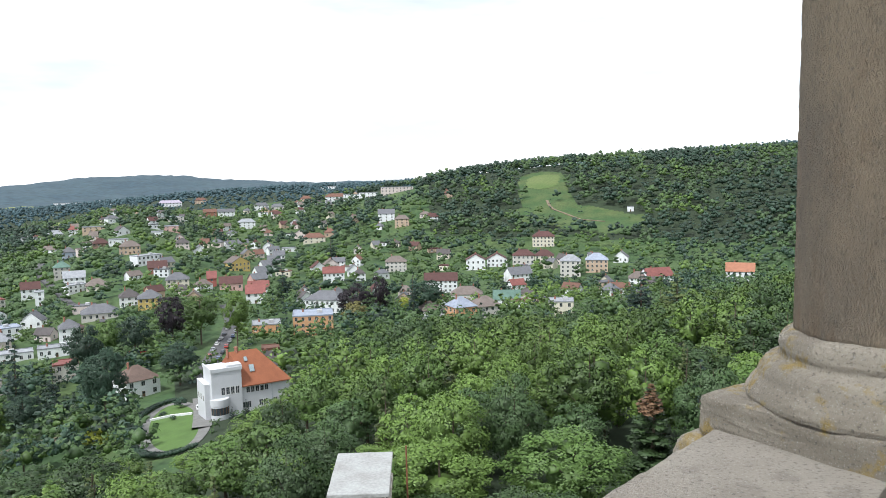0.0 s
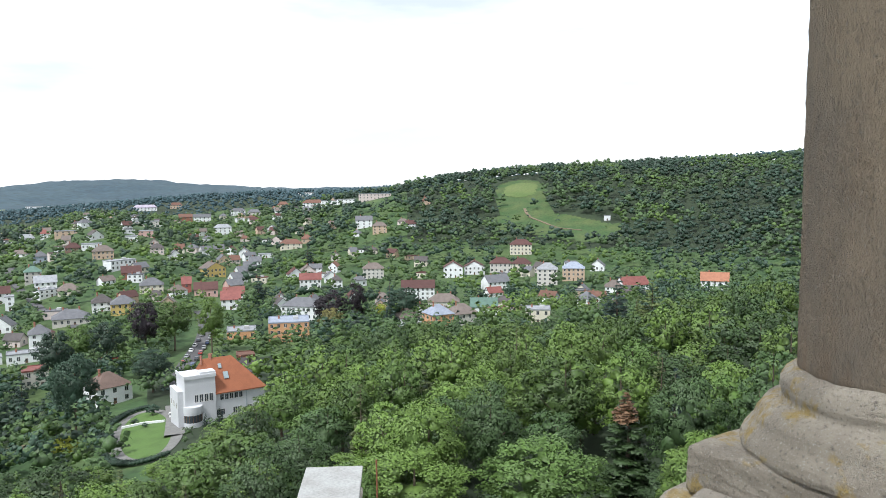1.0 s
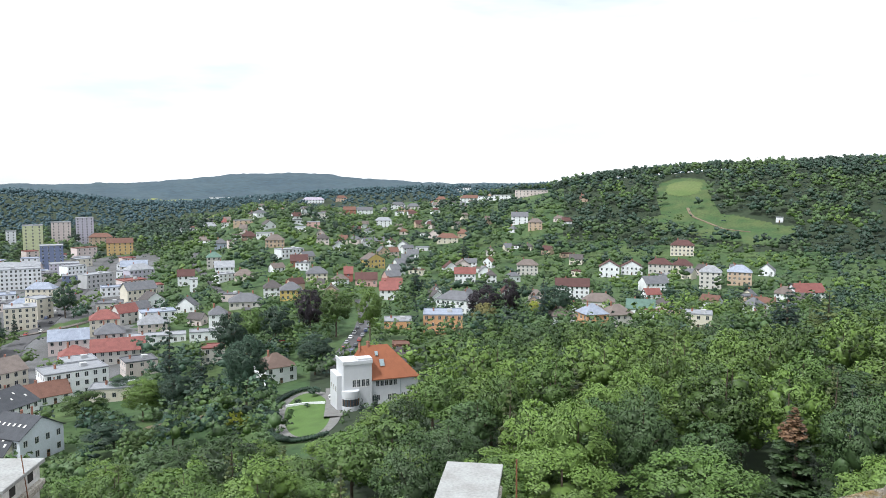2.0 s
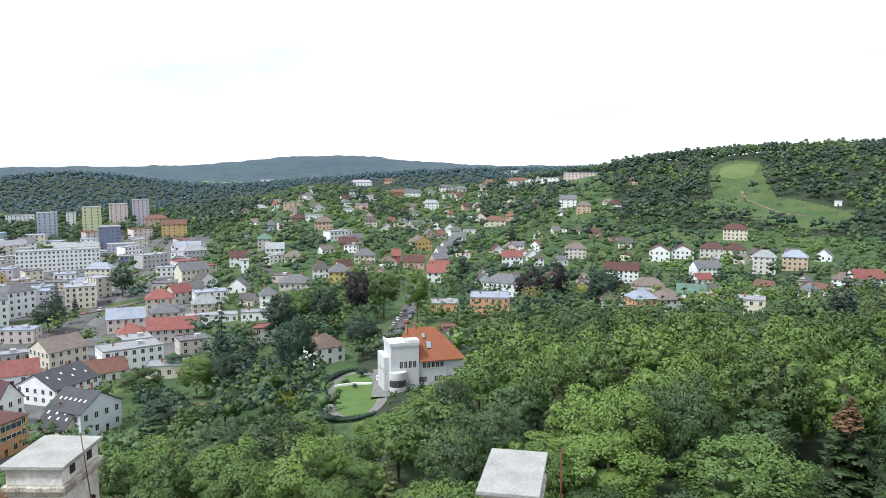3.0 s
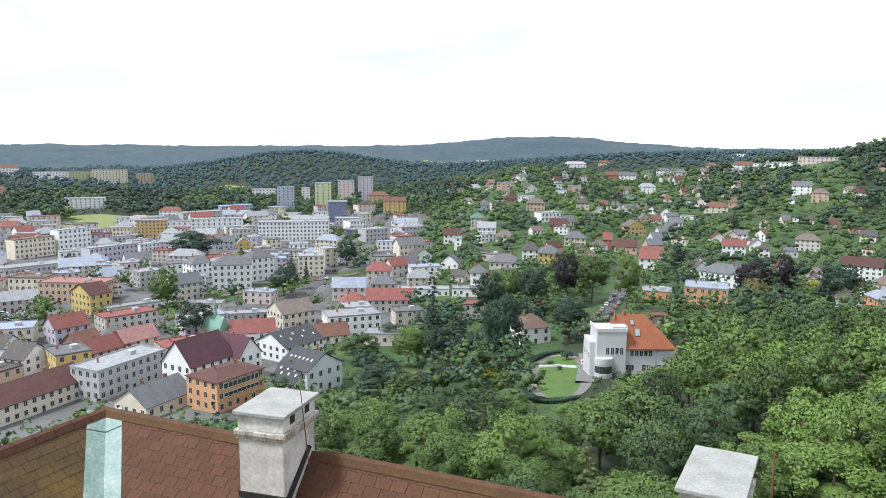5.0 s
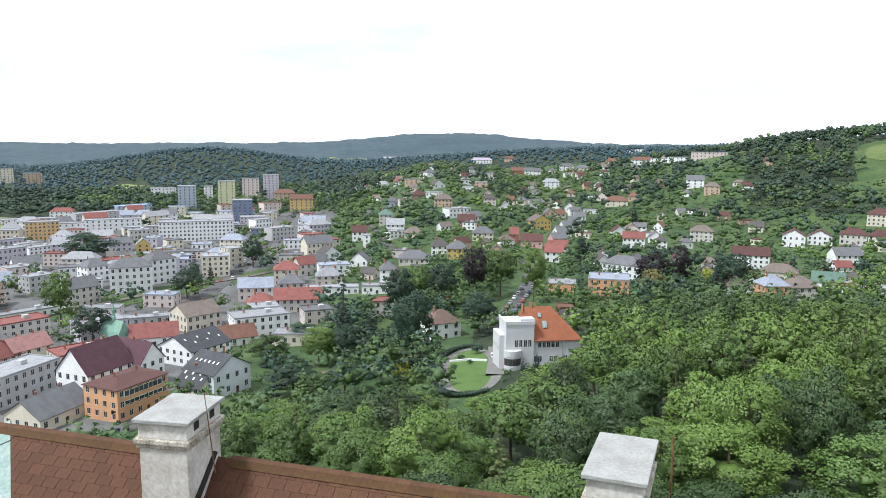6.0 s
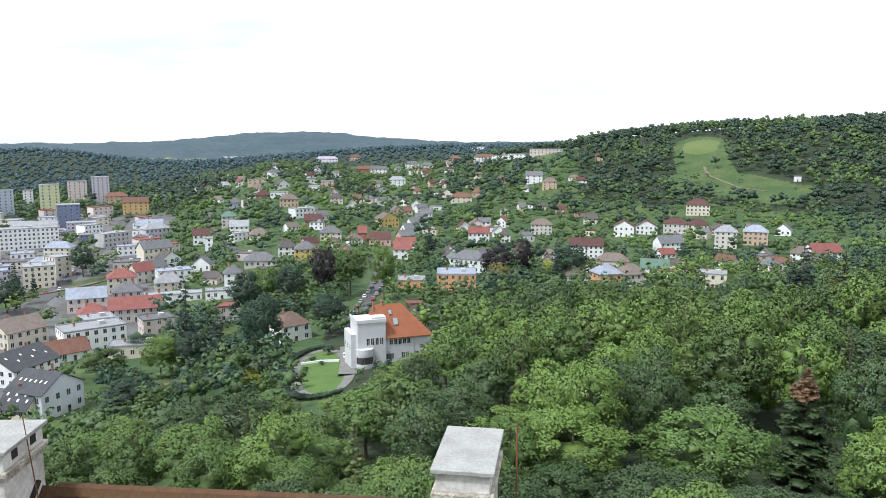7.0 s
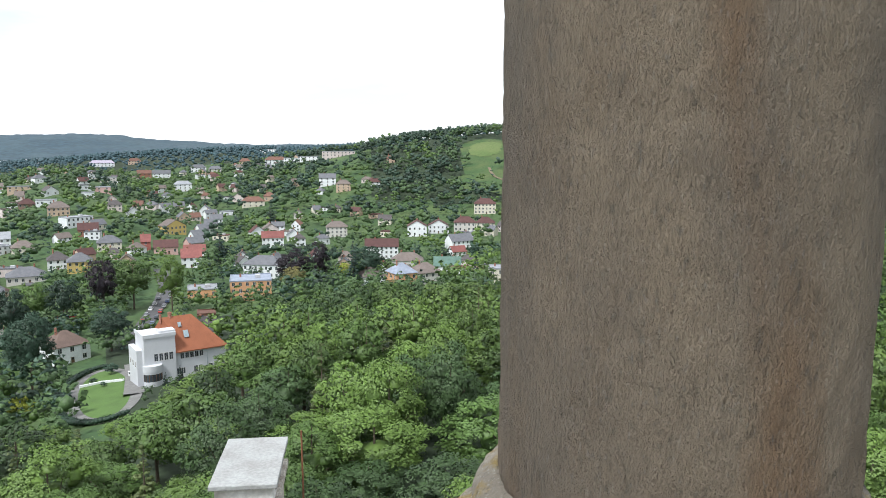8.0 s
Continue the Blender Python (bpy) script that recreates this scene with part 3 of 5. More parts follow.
WINDOW = window_mesh()
SKYLIGHT = mesh_from(add_box(box(-0.4, 0.4, -0.6, 0.6, 0, 0.08, mi=0), -0.32, 0.32, -0.52, 0.52, 0.08, 0.1, mi=1), "skylight", (ROOFS["anthracite"], frame_paint))
DOOR = mesh_from(add_box(box(-0.55, 0.55, -0.06, 0, 0, 2.1, mi=0), -0.4, 0.4, -0.09, -0.06, 1.2, 1.9, mi=1), "door", (door_wood, glass))
STACK = mesh_from(lathe(bmesh.new(), [(0.45, -1.6), (0.45, 1.0), (0.56, 1.0), (0.56, 1.14), (0.28, 1.14), (0.28, 1.3)], 4), "chimney", brick_red)
FOOTPRINTS = []
WORDS = dict(f="flat-roofed", g="gabled", p="gable-fronted", h="hip-roofed")
TONE = dict(felt="grey", slate="slate", plum="plum-dark", maroon="maroon", anthracite="black", rust="rusty", red="red", taupe="grey-brown", brown="brown",
            rose="pink", dark="dark", green="green", lilac="lilac", bluegrey="blue-grey", blue="blue", terracotta="orange-tiled")
HUE = dict(greycream="grey", rosewhite="pinkish white", bluewhite="pale blue", bluegrey="blue-grey", lime="lime green", concrete="bare concrete")


def window_row(home, spots, off, z, size):
    """The small windows of one storey of a far house."""
    vs, fs, ms = [], [], []
    for u in spots:
        base = len(vs)
        vs += [tuple(pose(u, off, z) @ size @ v.co) for v in WINDOW.vertices]
        fs += [tuple(base + k for k in q.vertices) for q in WINDOW.polygons]
        ms += [q.material_index for q in WINDOW.polygons]
    me = bpy.data.meshes.new("window_row")
    me.from_pydata(vs, [], fs)
    me.polygons.foreach_set("material_index", ms)
    me.materials.append(frame_paint)
    me.materials.append(glass)
    part("window_row", me, None, home)


def house(x, y, turn, w, d, h, kind, wall, roof, sparse=False, rise=None, loose=False):
    """A house with its front wall's middle at x, y; w wide, d deep, walls h high."""
    c, s = math.cos(radians(turn)), math.sin(radians(turn))
    cx, cy = x - s * d / 2, y + c * d / 2
    zs = [slope(cx + c * u - s * v, cy + s * u + c * v) for u in (-w / 2, w / 2) for v in (-d / 2, d / 2)]
    z = slope(x, y)
    drop = max(0.6, z - min(zs) + 0.5)
    FOOTPRINTS.append((cx, cy, 0.5 * math.hypot(w, d)))
    far = math.hypot(x, y)
    place = "on the garden hillside" if z > 9 else "in the town below"
    home = thing("house" if h < 11 else "apartment_building", pose(cx, cy, z, 0, 0, turn),
                 f"{HUE.get(wall, wall)} {WORDS[kind]} building with {TONE[roof]} roof {place}", "house" if h < 11 else "building", "houses of the town")
    W, D = w / 2, d / 2
    rise = rise or min(4.6, (D if kind in "gh" else W) * 0.85)
    bm = bmesh.new()
    if kind == "g":
        add_prism(bm, [(-D, -drop), (D, -drop), (D, h), (0, h + rise - 0.15), (-D, h)], -W, W, "x")
    elif kind == "p":
        add_prism(bm, [(-W, -drop), (W, -drop), (W, h), (0, h + rise - 0.15), (-W, h)], -D, D, "y")
    else:
        add_box(bm, -W, W, -D, D, -drop, h)
    part("wall", bm, WALLS[wall], home)
    bm, o = bmesh.new(), 0.45
    if kind == "f":
        add_box(bm, -W - 0.15, W + 0.15, -D - 0.15, D + 0.15, h, h + 0.25)
        for x0, x1, y0, y1 in ((-W - 0.15, W + 0.15, -D - 0.15, -D + 0.2), (-W - 0.15, W + 0.15, D - 0.2, D + 0.15), (-W - 0.15, -W + 0.2, -D + 0.2, D - 0.2), (W - 0.2, W + 0.15, -D + 0.2, D - 0.2)):
            add_box(bm, x0, x1, y0, y1, h + 0.25, h + 0.6)
    elif kind in "gp":
        half, along = (D, W) if kind == "g" else (W, D)
        k = rise / half
        add_prism(bm, [(-half - o, h - o * k), (0, h + rise), (half + o, h - o * k), (half + o, h - o * k + 0.22), (0, h + rise + 0.24), (-half - o, h - o * k + 0.22)],
                  -along - o, along + o, "x" if kind == "g" else "y")
    else:
        a, b, run = W + o, D + o, max(0.6, W - D * 0.9)
        lo = [bm.verts.new((sx * a, sy * b, h - 0.1)) for sx, sy in ((-1, -1), (1, -1), (1, 1), (-1, 1))]
        eave = [bm.verts.new((sx * a, sy * b, h + 0.1)) for sx, sy in ((-1, -1), (1, -1), (1, 1), (-1, 1))]
        r0, r1 = bm.verts.new((-run, 0, h + rise)), bm.verts.new((run, 0, h + rise))
        bm.faces.new(lo[::-1])
        for i in range(4):
            bm.faces.new((lo[i], lo[(i + 1) % 4], eave[(i + 1) % 4], eave[i]))
        for f in ((eave[0], eave[1], r1, r0), (eave[1], eave[2], r1), (eave[2], eave[3], r0, r1), (eave[3], eave[0], r0)):
            bm.faces.new(f)
    part("roof", bm, ROOFS[roof], home)
    floors = max(1, round(h / 3.3))
    step = h / floors
    size = Matrix.Diagonal((1.35, 1, min(1.9, step * 0.56), 1))
    sides = [(w, -D, 0)]
    if far < 520:
        sides += [(d, -W, -90), (d, -W, 90)]
    for length, off, angle in sides:
        n = max(1, int((length - 1.0) / 3.0))
        if far > 750:
            n = max(1, int((length - 1.0) / 4.5))
        for f in range(floors):
            if loose:
                window_row(home, [(i + 0.5) / n * length - length / 2 for i in range(n)], off, f * step + step * 0.32, size)
                continue
            for i in range(n):
                u = (i + 0.5) / n * length - length / 2
                if f == 0 and angle == 0 and i == n // 2 and not sparse:
                    part("door", DOOR, None, home, m=pose(0, 0, 0, 0, 0, angle) @ pose(u, off, 0.1))
                    continue
                part("window", WINDOW, None, home, m=pose(0, 0, 0, 0, 0, angle) @ pose(u, off, f * step + step * 0.32) @ size)
    if roof == "anthracite":
        k = math.degrees(math.atan(rise / (D if kind == "g" else W)))
        for i in range(6):
            u = -W * 0.75 + W * 1.5 * i / 5
            if kind == "g":
                part("skylight", SKYLIGHT, None, home, m=pose(u, -D * (0.35 + 0.25 * (i % 2)), h + rise * (0.65 - 0.25 * (i % 2)) + 0.25, k))
            else:
                part("skylight", SKYLIGHT, None, home, m=pose(-W * 0.5, -D * 0.7 + D * 1.4 * i / 5, h + rise * 0.5 + 0.25, 0, -k) @ pose(0, 0, 0, 0, 0, 90))
    if kind != "f" and far < 900:
        ridge = -W * 0.4 if kind != "p" else 0.0
        part("chimney", STACK, None, home, m=pose(ridge, 0.5, h + rise))
        if far < 480 and w > 14:
            part("chimney", STACK, None, home, m=pose(W * 0.45, 0.4, h + rise))
    elif kind == "f" and far < 700 and w > 10:
        part("roof_hatch", box(-1.2, 1.2, -1.2, 1.2, h + 0.25, h + 1.7, 0.08), WALLS["concrete"], home, m=pose(W * 0.35, 0, 0))
        part("chimney", STACK, None, home, m=pose(-W * 0.5, D * 0.3, h + 0.6))
    return home



house(-216, 169, 95, 29.4, 13, 10.2, "f", "concrete", "felt")
house(-184, 157, 92, 18.9, 14, 4.2, "g", "cream", "slate")
house(-190, 180, 89, 18.5, 14, 10.2, "g", "white", "plum", rise=7.8)
house(-186, 194, 88, 10.5, 15, 9.4, "p", "white", "plum", rise=6.0)
office = house(-168, 171, 87, 19.5, 14, 9.9, "h", "orange", "maroon", rise=1.7)
for z, high in ((7.4, 1.6), (4.9, 1.0)):
    part("ribbon_window", add_box(box(-7.4, 7.4, -7.10, -6.94, z - 0.12, z + high + 0.12, mi=0), -7.2, 7.2, -7.13, -7.08, z, z + high, mi=1), (frame_paint, glass), office, "long ribbon of dark glass")
    for k in range(9):
        part("mullion", box(-7.26 + k * 1.8, -7.14 + k * 1.8, -7.17, -7.12, z, z + high), frame_paint, office)
house(-186, 224, 83, 19.4, 18, 5.8, "g", "white", "anthracite")
house(-162, 183, -1, 10.0, 12, 5.0, "g", "cream", "anthracite")
house(-153, 194, 81, 15.7, 14, 8.1, "p", "bluewhite", "anthracite")
house(-188, 259, 50, 23.0, 14, 9.8, "f", "white", "felt")
house(-191, 247, 55, 15.0, 10, 3.4, "g", "white", "rust")
house(-223, 234, 44, 18.6, 12, 4.0, "g", "white", "red")
house(-226, 268, 69, 17.0, 16, 7.0, "g", "cream", "taupe")
house(-246, 275, 42, 9.0, 10, 3.9, "f", "concrete", "felt")
house(-257, 266, 44, 20.6, 8, 3.4, "f", "concrete", "felt")
house(-204, 310, 33, 22.8, 12, 6.2, "g", "greycream", "red")
house(-221, 303, 36, 13.1, 14, 5.1, "h", "greycream", "red")
house(-206, 346, 31, 27.5, 9, 4.3, "f", "white", "felt")
house(-182, 351, 27, 16.2, 9, 4.2, "f", "white", "felt")
house(-156, 307, 27, 9.7, 10, 6.8, "f", "greycream", "red")
house(-251, 341, 36, 14.4, 10, 6.4, "f", "brown", "felt")
house(-249, 367, 34, 14.7, 12, 9.0, "h", "cream", "red")
house(-254, 398, 61, 12.1, 10, 7.1, "g", "greycream", "red")
house(-261, 438, 59, 12.6, 10, 5.8, "p", "white", "dark")
house(-256, 413, 60, 13.2, 9, 5.8, "g", "bluewhite", "slate")
house(-426, 499, 40, 58.9, 16, 15.7, "f", "white", "felt")
house(-317, 317, 45, 21.7, 14, 14.2, "h", "white", "slate")
house(-320, 346, 71, 15.5, 14, 14.2, "h", "white", "slate")
house(-308, 377, 39, 16.5, 16, 12.5, "f", "cream", "felt")
house(-316, 408, 66, 9.8, 14, 12.4, "f", "cream", "felt")
house(-406, 419, 44, 9.6, 10, 8.7, "p", "yellow", "felt")
house(-399, 432, 71, 18.3, 10, 4.0, "f", "yellow", "felt")
house(-395, 243, 30, 19.5, 14, 11.2, "f", "cream", "brown")
house(-363, 247, 27, 34.9, 16, 10.6, "f", "peach", "rose")
house(-329, 240, 83, 11.2, 18, 10.5, "g", "yellow", "maroon")
house(-317, 253, 73, 30.5, 8, 4.0, "f", "white", "felt")
house(-241, 164, 71, 11.9, 14, 10.4, "f", "yellow", "slate")
house(-256, 160, 101, 12.2, 10, 8.4, "p", "white", "dark")
house(-223, 139, 96, 37.5, 14, 6.1, "g", "cream", "maroon")
house(-284, 168, 102, 10.0, 10, 6.3, "p", "white", "dark")
house(-253, 147, 98, 12.4, 12, 6.8, "f", "peach", "dark")
house(-252, 188, 89, 20.7, 10, 5.3, "g", "rose", "red")
house(-262, 196, 53, 9.5, 10, 6.5, "h", "cream", "slate")
house(-251, 201, 83, 15.4, 10, 5.9, "g", "cream", "rose")
house(-258, 183, 93, 11.3, 10, 7.8, "g", "brown", "rust")
house(-520, 360, 84, 24.9, 12, 18.0, "f", "white", "felt")
house(-524, 331, 86, 29.5, 12, 13.9, "f", "cream", "brown")
house(-462, 288, 75, 49.3, 16, 4.9, "f", "concrete", "felt")
house(-461, 349, 82, 35.6, 12, 11.3, "f", "lilac", "felt")
house(-529, 389, 54, 15.7, 12, 10.8, "f", "lilac", "maroon")
house(-548, 454, 50, 25.5, 12, 14.9, "f", "ochre", "felt")
house(-647, 525, 51, 52.8, 14, 5.0, "f", "white", "felt")
house(-540, 522, 46, 47.6, 12, 10.1, "f", "white", "felt")
house(-567, 501, 49, 24.3, 12, 7.9, "f", "white", "felt")
house(-479, 398, 79, 22.9, 12, 5.1, "f", "white", "felt")
house(-379, 334, 49, 16.4, 12, 7.6, "f", "white", "slate")
house(-361, 336, 76, 13.8, 12, 9.7, "h", "white", "slate")
house(-362, 298, 79, 14.3, 12, 9.2, "f", "concrete", "felt")
house(-316, 284, 77, 17.6, 12, 9.6, "g", "greycream", "slate")
house(-613, 704, 41, 20.2, 16, 26.4, "f", "bluegrey", "felt")
house(-655, 792, 40, 10.7, 12, 18.4, "f", "white", "felt")
house(-558, 706, 38, 18.8, 16, 33.5, "f", "lime", "felt")
house(-606, 815, 37, 21.2, 16, 27.2, "f", "rosewhite", "felt")
house(-583, 827, 35, 19.6, 16, 31.6, "f", "lilac", "felt")
house(-473, 622, 37, 19.2, 16, 22.2, "f", "blue", "felt")
house(-739, 803, 43, 32.5, 12, 11.4, "f", "white", "felt")
house(-445, 601, 37, 24.0, 14, 8.9, "f", "lilac", "felt")
house(-416, 578, 64, 16.3, 14, 10.6, "f", "white", "felt")
house(-393, 540, 36, 15.0, 12, 7.0, "f", "blue", "felt")
house(-360, 527, 63, 20.9, 14, 10.5, "f", "concrete", "felt")
house(-477, 734, 33, 26.1, 14, 13.0, "g", "ochre", "rust")
house(-491, 699, 64, 21.6, 12, 11.5, "f", "rosewhite", "rust")
house(-621, 631, 73, 39.7, 14, 9.9, "f", "bluegrey", "blue")
house(-613, 575, 75, 48.0, 14, 8.1, "f", "concrete", "felt")
house(-553, 813, 34, 25.6, 12, 10.2, "h", "peach", "rust")
house(-1153, 766, 56, 59.6, 14, 11.3, "f", "white", "felt")
house(-1115, 792, 55, 42.6, 14, 14.2, "f", "lime", "felt")
house(-1065, 804, 53, 52.5, 14, 20.8, "f", "cream", "felt")
house(-1025, 838, 51, 25.6, 14, 15.7, "f", "peach", "felt")
house(-1231, 737, 59, 34.1, 14, 12.8, "h", "white", "rust")
house(-798, 568, 55, 43.7, 18, 11.7, "f", "white", "felt")
house(-964, 568, 59, 11.6, 10, 10.0, "h", "rose", "rust")
house(-1067, 2174, 26, 71.9, 10, 10.8, "f", "white", "felt")
house(-961, 2213, 23, 84.1, 10, 14.3, "f", "white", "felt")
house(-438, 1229, 20, 35.8, 10, 5.8, "h", "white", "lilac")
house(-397, 1254, 18, 19.5, 10, 5.9, "h", "peach", "rust")
house(-281, 513, 29, 11.8, 10, 7.0, "g", "white", "maroon")
house(-259, 483, 28, 5.3, 8, 9.0, "f", "white", "felt")
house(-287, 569, 27, 11.4, 10, 8.6, "h", "greycream", "green")
house(-261, 534, 26, 14.2, 10, 6.2, "g", "white", "felt")
house(-248, 512, 55, 13.5, 10, 5.1, "f", "white", "felt")
house(-233, 507, 25, 13.3, 10, 4.2, "h", "cream", "taupe")
house(-256, 620, 22, 16.0, 12, 6.5, "h", "peach", "taupe")
house(-224, 579, 50, 20.2, 12, 6.9, "f", "white", "felt")
house(-207, 548, 21, 13.1, 10, 4.8, "g", "rust", "maroon")
house(-190, 455, 23, 11.1, 12, 5.5, "h", "white", "dark")
house(-173, 443, 21, 13.2, 12, 6.4, "h", "yellow", "slate")
house(-195, 426, 25, 19.4, 14, 3.9, "h", "greycream", "slate")
house(-282, 660, 23, 16.0, 10, 4.3, "f", "white", "felt")
house(-300, 665, 24, 13.0, 10, 3.3, "h", "brown", "maroon")
house(-324, 656, 26, 10.9, 10, 4.9, "h", "bluegrey", "slate")
house(-390, 802, 26, 8.6, 10, 5.3, "h", "white", "red")
house(-349, 760, 25, 20.5, 10, 5.0, "f", "peach", "felt")
house(-430, 843, 27, 16.2, 10, 4.2, "h", "white", "felt")
house(-269, 754, 20, 13.7, 12, 5.4, "f", "rose", "felt")
house(-263, 700, 21, 11.1, 12, 3.9, "f", "white", "felt")
house(-317, 885, 20, 31.4, 12, 5.6, "f", "greycream", "felt")
house(-327, 1072, 17, 18.3, 10, 6.7, "g", "rust", "rust")
house(-303, 1069, 16, 23.1, 10, 6.6, "g", "white", "slate")
house(-237, 920, 14, 20.5, 10, 8.5, "h", "white", "felt")
house(-178, 505, 19, 14.8, 12, 5.6, "h", "cream", "slate")
house(-159, 518, 17, 6.1, 10, 6.1, "g", "red", "red")
house(-189, 378, 27, 9.6, 10, 8.3, "h", "white", "slate")
house(-161, 601, 44, 16.8, 12, 7.0, "p", "yellow", "taupe")
house(-144, 511, 16, 15.1, 10, 4.8, "g", "rose", "maroon")
house(-117, 468, 14, 11.6, 12, 6.5, "g", "white", "red")
house(-126, 513, 14, 13.9, 9, 3.6, "g", "white", "red")
house(-133, 550, 42, 12.0, 9, 3.8, "g", "rose", "slate")
house(-139, 588, 42, 12.3, 9, 4.1, "g", "white", "slate")
house(-144, 628, 42, 12.1, 9, 3.9, "g", "white", "slate")
house(-149, 666, 13, 11.2, 9, 4.1, "g", "greycream", "slate")
house(-151, 697, 12, 10.6, 9, 4.3, "g", "white", "slate")
house(-150, 743, 11, 15.8, 8, 3.4, "f", "white", "felt")
house(-133, 785, 10, 22.5, 12, 5.9, "h", "cream", "rust")
house(-120, 807, 8, 11.5, 12, 4.9, "h", "peach", "rust")
house(-84, 578, 8, 16.2, 10, 7.9, "g", "white", "red")
house(-39, 623, 4, 17.2, 12, 8.4, "h", "greycream", "taupe")
house(-62, 841, 4, 18.2, 12, 8.8, "g", "white", "slate")
house(-43, 806, 3, 15.0, 10, 8.4, "h", "peach", "taupe")
house(-80, 715, 6, 8.6, 8, 4.3, "p", "greycream", "taupe")
house(-2, 513, 0, 22.3, 12, 8.5, "g", "white", "maroon")
house(-71, 439, -15, 22.2, 14, 8.0, "h", "white", "slate")
house(-122, 1041, 7, 24.9, 12, 6.2, "f", "white", "felt")
house(-98, 1018, 6, 25.0, 12, 6.1, "f", "white", "felt")
house(-59, 1001, 3, 42.4, 12, 6.7, "f", "rosewhite", "felt")
house(-265, 1117, 13, 21.3, 10, 6.0, "h", "white", "slate")
house(-233, 1078, 12, 18.0, 10, 5.7, "h", "greycream", "slate")
house(-204, 1144, 10, 16.4, 10, 6.0, "h", "peach", "rust")
house(-178, 1093, 9, 10.7, 10, 4.9, "f", "white", "felt")
house(-151, 1084, 8, 30.0, 12, 5.7, "h", "white", "rust")
house(-212, 1427, 8, 28.9, 12, 6.4, "f", "white", "felt")
house(-64, 366, 10, 19.4, 18, 9.5, "f", "orange", "bluegrey")
house(-90, 379, 13, 14.1, 14, 4.1, "f", "orange", "felt")
house(-110, 271, 45, 12.7, 12, 6.3, "h", "white", "brown")
house(-75, 322, 13, 7.5, 8, 2.0, "f", "rust", "rust")
house(-63, 280, 48, 7.2, 10, 3.5, "g", "white", "dark")
house(26, 609, -2, 15.5, 12, 8.2, "p", "white", "maroon")
house(44, 620, -4, 16.7, 12, 6.5, "p", "white", "maroon")
house(66, 624, -6, 17.8, 12, 7.5, "h", "greycream", "maroon")
house(83, 622, -8, 15.4, 12, 6.6, "h", "cream", "maroon")
house(90, 680, -8, 19.4, 12, 9.2, "h", "cream", "maroon")
house(93, 554, -10, 14.7, 12, 11.8, "h", "greycream", "felt")
house(115, 567, -11, 16.4, 12, 9.5, "h", "peach", "bluegrey")
house(57, 547, 23, 18.0, 12, 5.8, "g", "white", "slate")
house(126, 490, -14, 11.4, 10, 5.3, "h", "white", "taupe")
house(141, 490, 13, 18.4, 12, 6.1, "g", "white", "red")
house(57, 367, -9, 12.0, 12, 6.7, "f", "cream", "felt")
house(86, 379, -13, 6.7, 8, 2.6, "g", "brown", "dark")
house(51, 511, 23, 10.5, 8, 3.1, "g", "white", "red")
house(37, 445, -5, 15.8, 12, 3.4, "g", "white", "green")
house(-5, 393, 29, 12.3, 10, 5.3, "h", "white", "taupe")
house(14, 467, -2, 19.3, 12, 4.9, "h", "greycream", "taupe")
house(11, 370, 26, 11.6, 12, 7.8, "h", "orange", "bluegrey")
house(23, 380, 25, 13.8, 12, 6.3, "h", "greycream", "taupe")
house(185, 471, -21, 16.7, 12, 9.1, "g", "white", "terracotta")
house(189, 765, -14, 6.4, 6, 4.7, "f", "white", "felt")
house(7, 896, -0, 10.0, 10, 5.3, "h", "peach", "rust")



BUCKET = {}


def absorb(home):
    """Take a far, uncounted house into the joined mass of houses."""
    for ob in [q for q in scene.objects if q.parent == home]:
        m = home.matrix_basis @ ob.matrix_basis
        for slot, mat in enumerate(ob.data.materials):
            vs, fs = BUCKET.setdefault(mat.name, ([], []))
            base = len(vs)
            vs += [tuple(m @ v.co) for v in ob.data.vertices]
            fs += [tuple(base + k for k in q.vertices) for q in ob.data.polygons if q.material_index == slot]
        bpy.data.objects.remove(ob)
    bpy.data.objects.remove(home)


def join_far_houses():
    verts, faces, slots = [], [], []
    me = bpy.data.meshes.new("far_houses")
    for i, (name, (vs, fs)) in enumerate(BUCKET.items()):
        base = len(verts)
        verts += vs
        faces += [tuple(base + k for k in f) for f in fs]
        slots += [i] * len(fs)
        me.materials.append(bpy.data.materials[name])
    me.from_pydata(verts, [], faces)
    me.polygons.foreach_set("material_index", slots)
    tagged(new("far_houses", me), "small far houses with pale walls scattered among trees", "houses", kind="stuff")


def fill_town():
    """Low sheds and blocks between the larger buildings of the town."""
    rng = np.random.default_rng(3)
    done = 0
    for k in range(2600):
        az, r = rng.uniform(-62, -30.5), rng.uniform(290, 880)
        x, y = r * math.sin(radians(az)), r * math.cos(radians(az))
        w = rng.uniform(12, 26)
        if ground_z(x, y) > 4 or near_line(x, y, -251, 294, -295, 373) < 16 or near_line(x, y, -295, 373, -478, 729) < 18 or near_line(x, y, -332, 190, -284, 396) < 26:
            continue
        if near_line(x, y, -715, 525, -650, 470) < 40 or not clear_of_houses(x, y, w * 0.5 + 3):
            continue
        home = house(x, y, -az + rng.uniform(-25, 25), w, rng.uniform(9, 14), rng.uniform(4, 9), ("f", "f", "f", "g", "h")[rng.integers(5)],
              ("white", "white", "greycream", "rosewhite", "cream", "lilac")[rng.integers(6)], ("felt", "felt", "slate", "red", "bluegrey")[rng.integers(5)], loose=r > 520)
        if r > 520:
            absorb(home)
        done += 1
        if done > 135:
            break


fill_town()


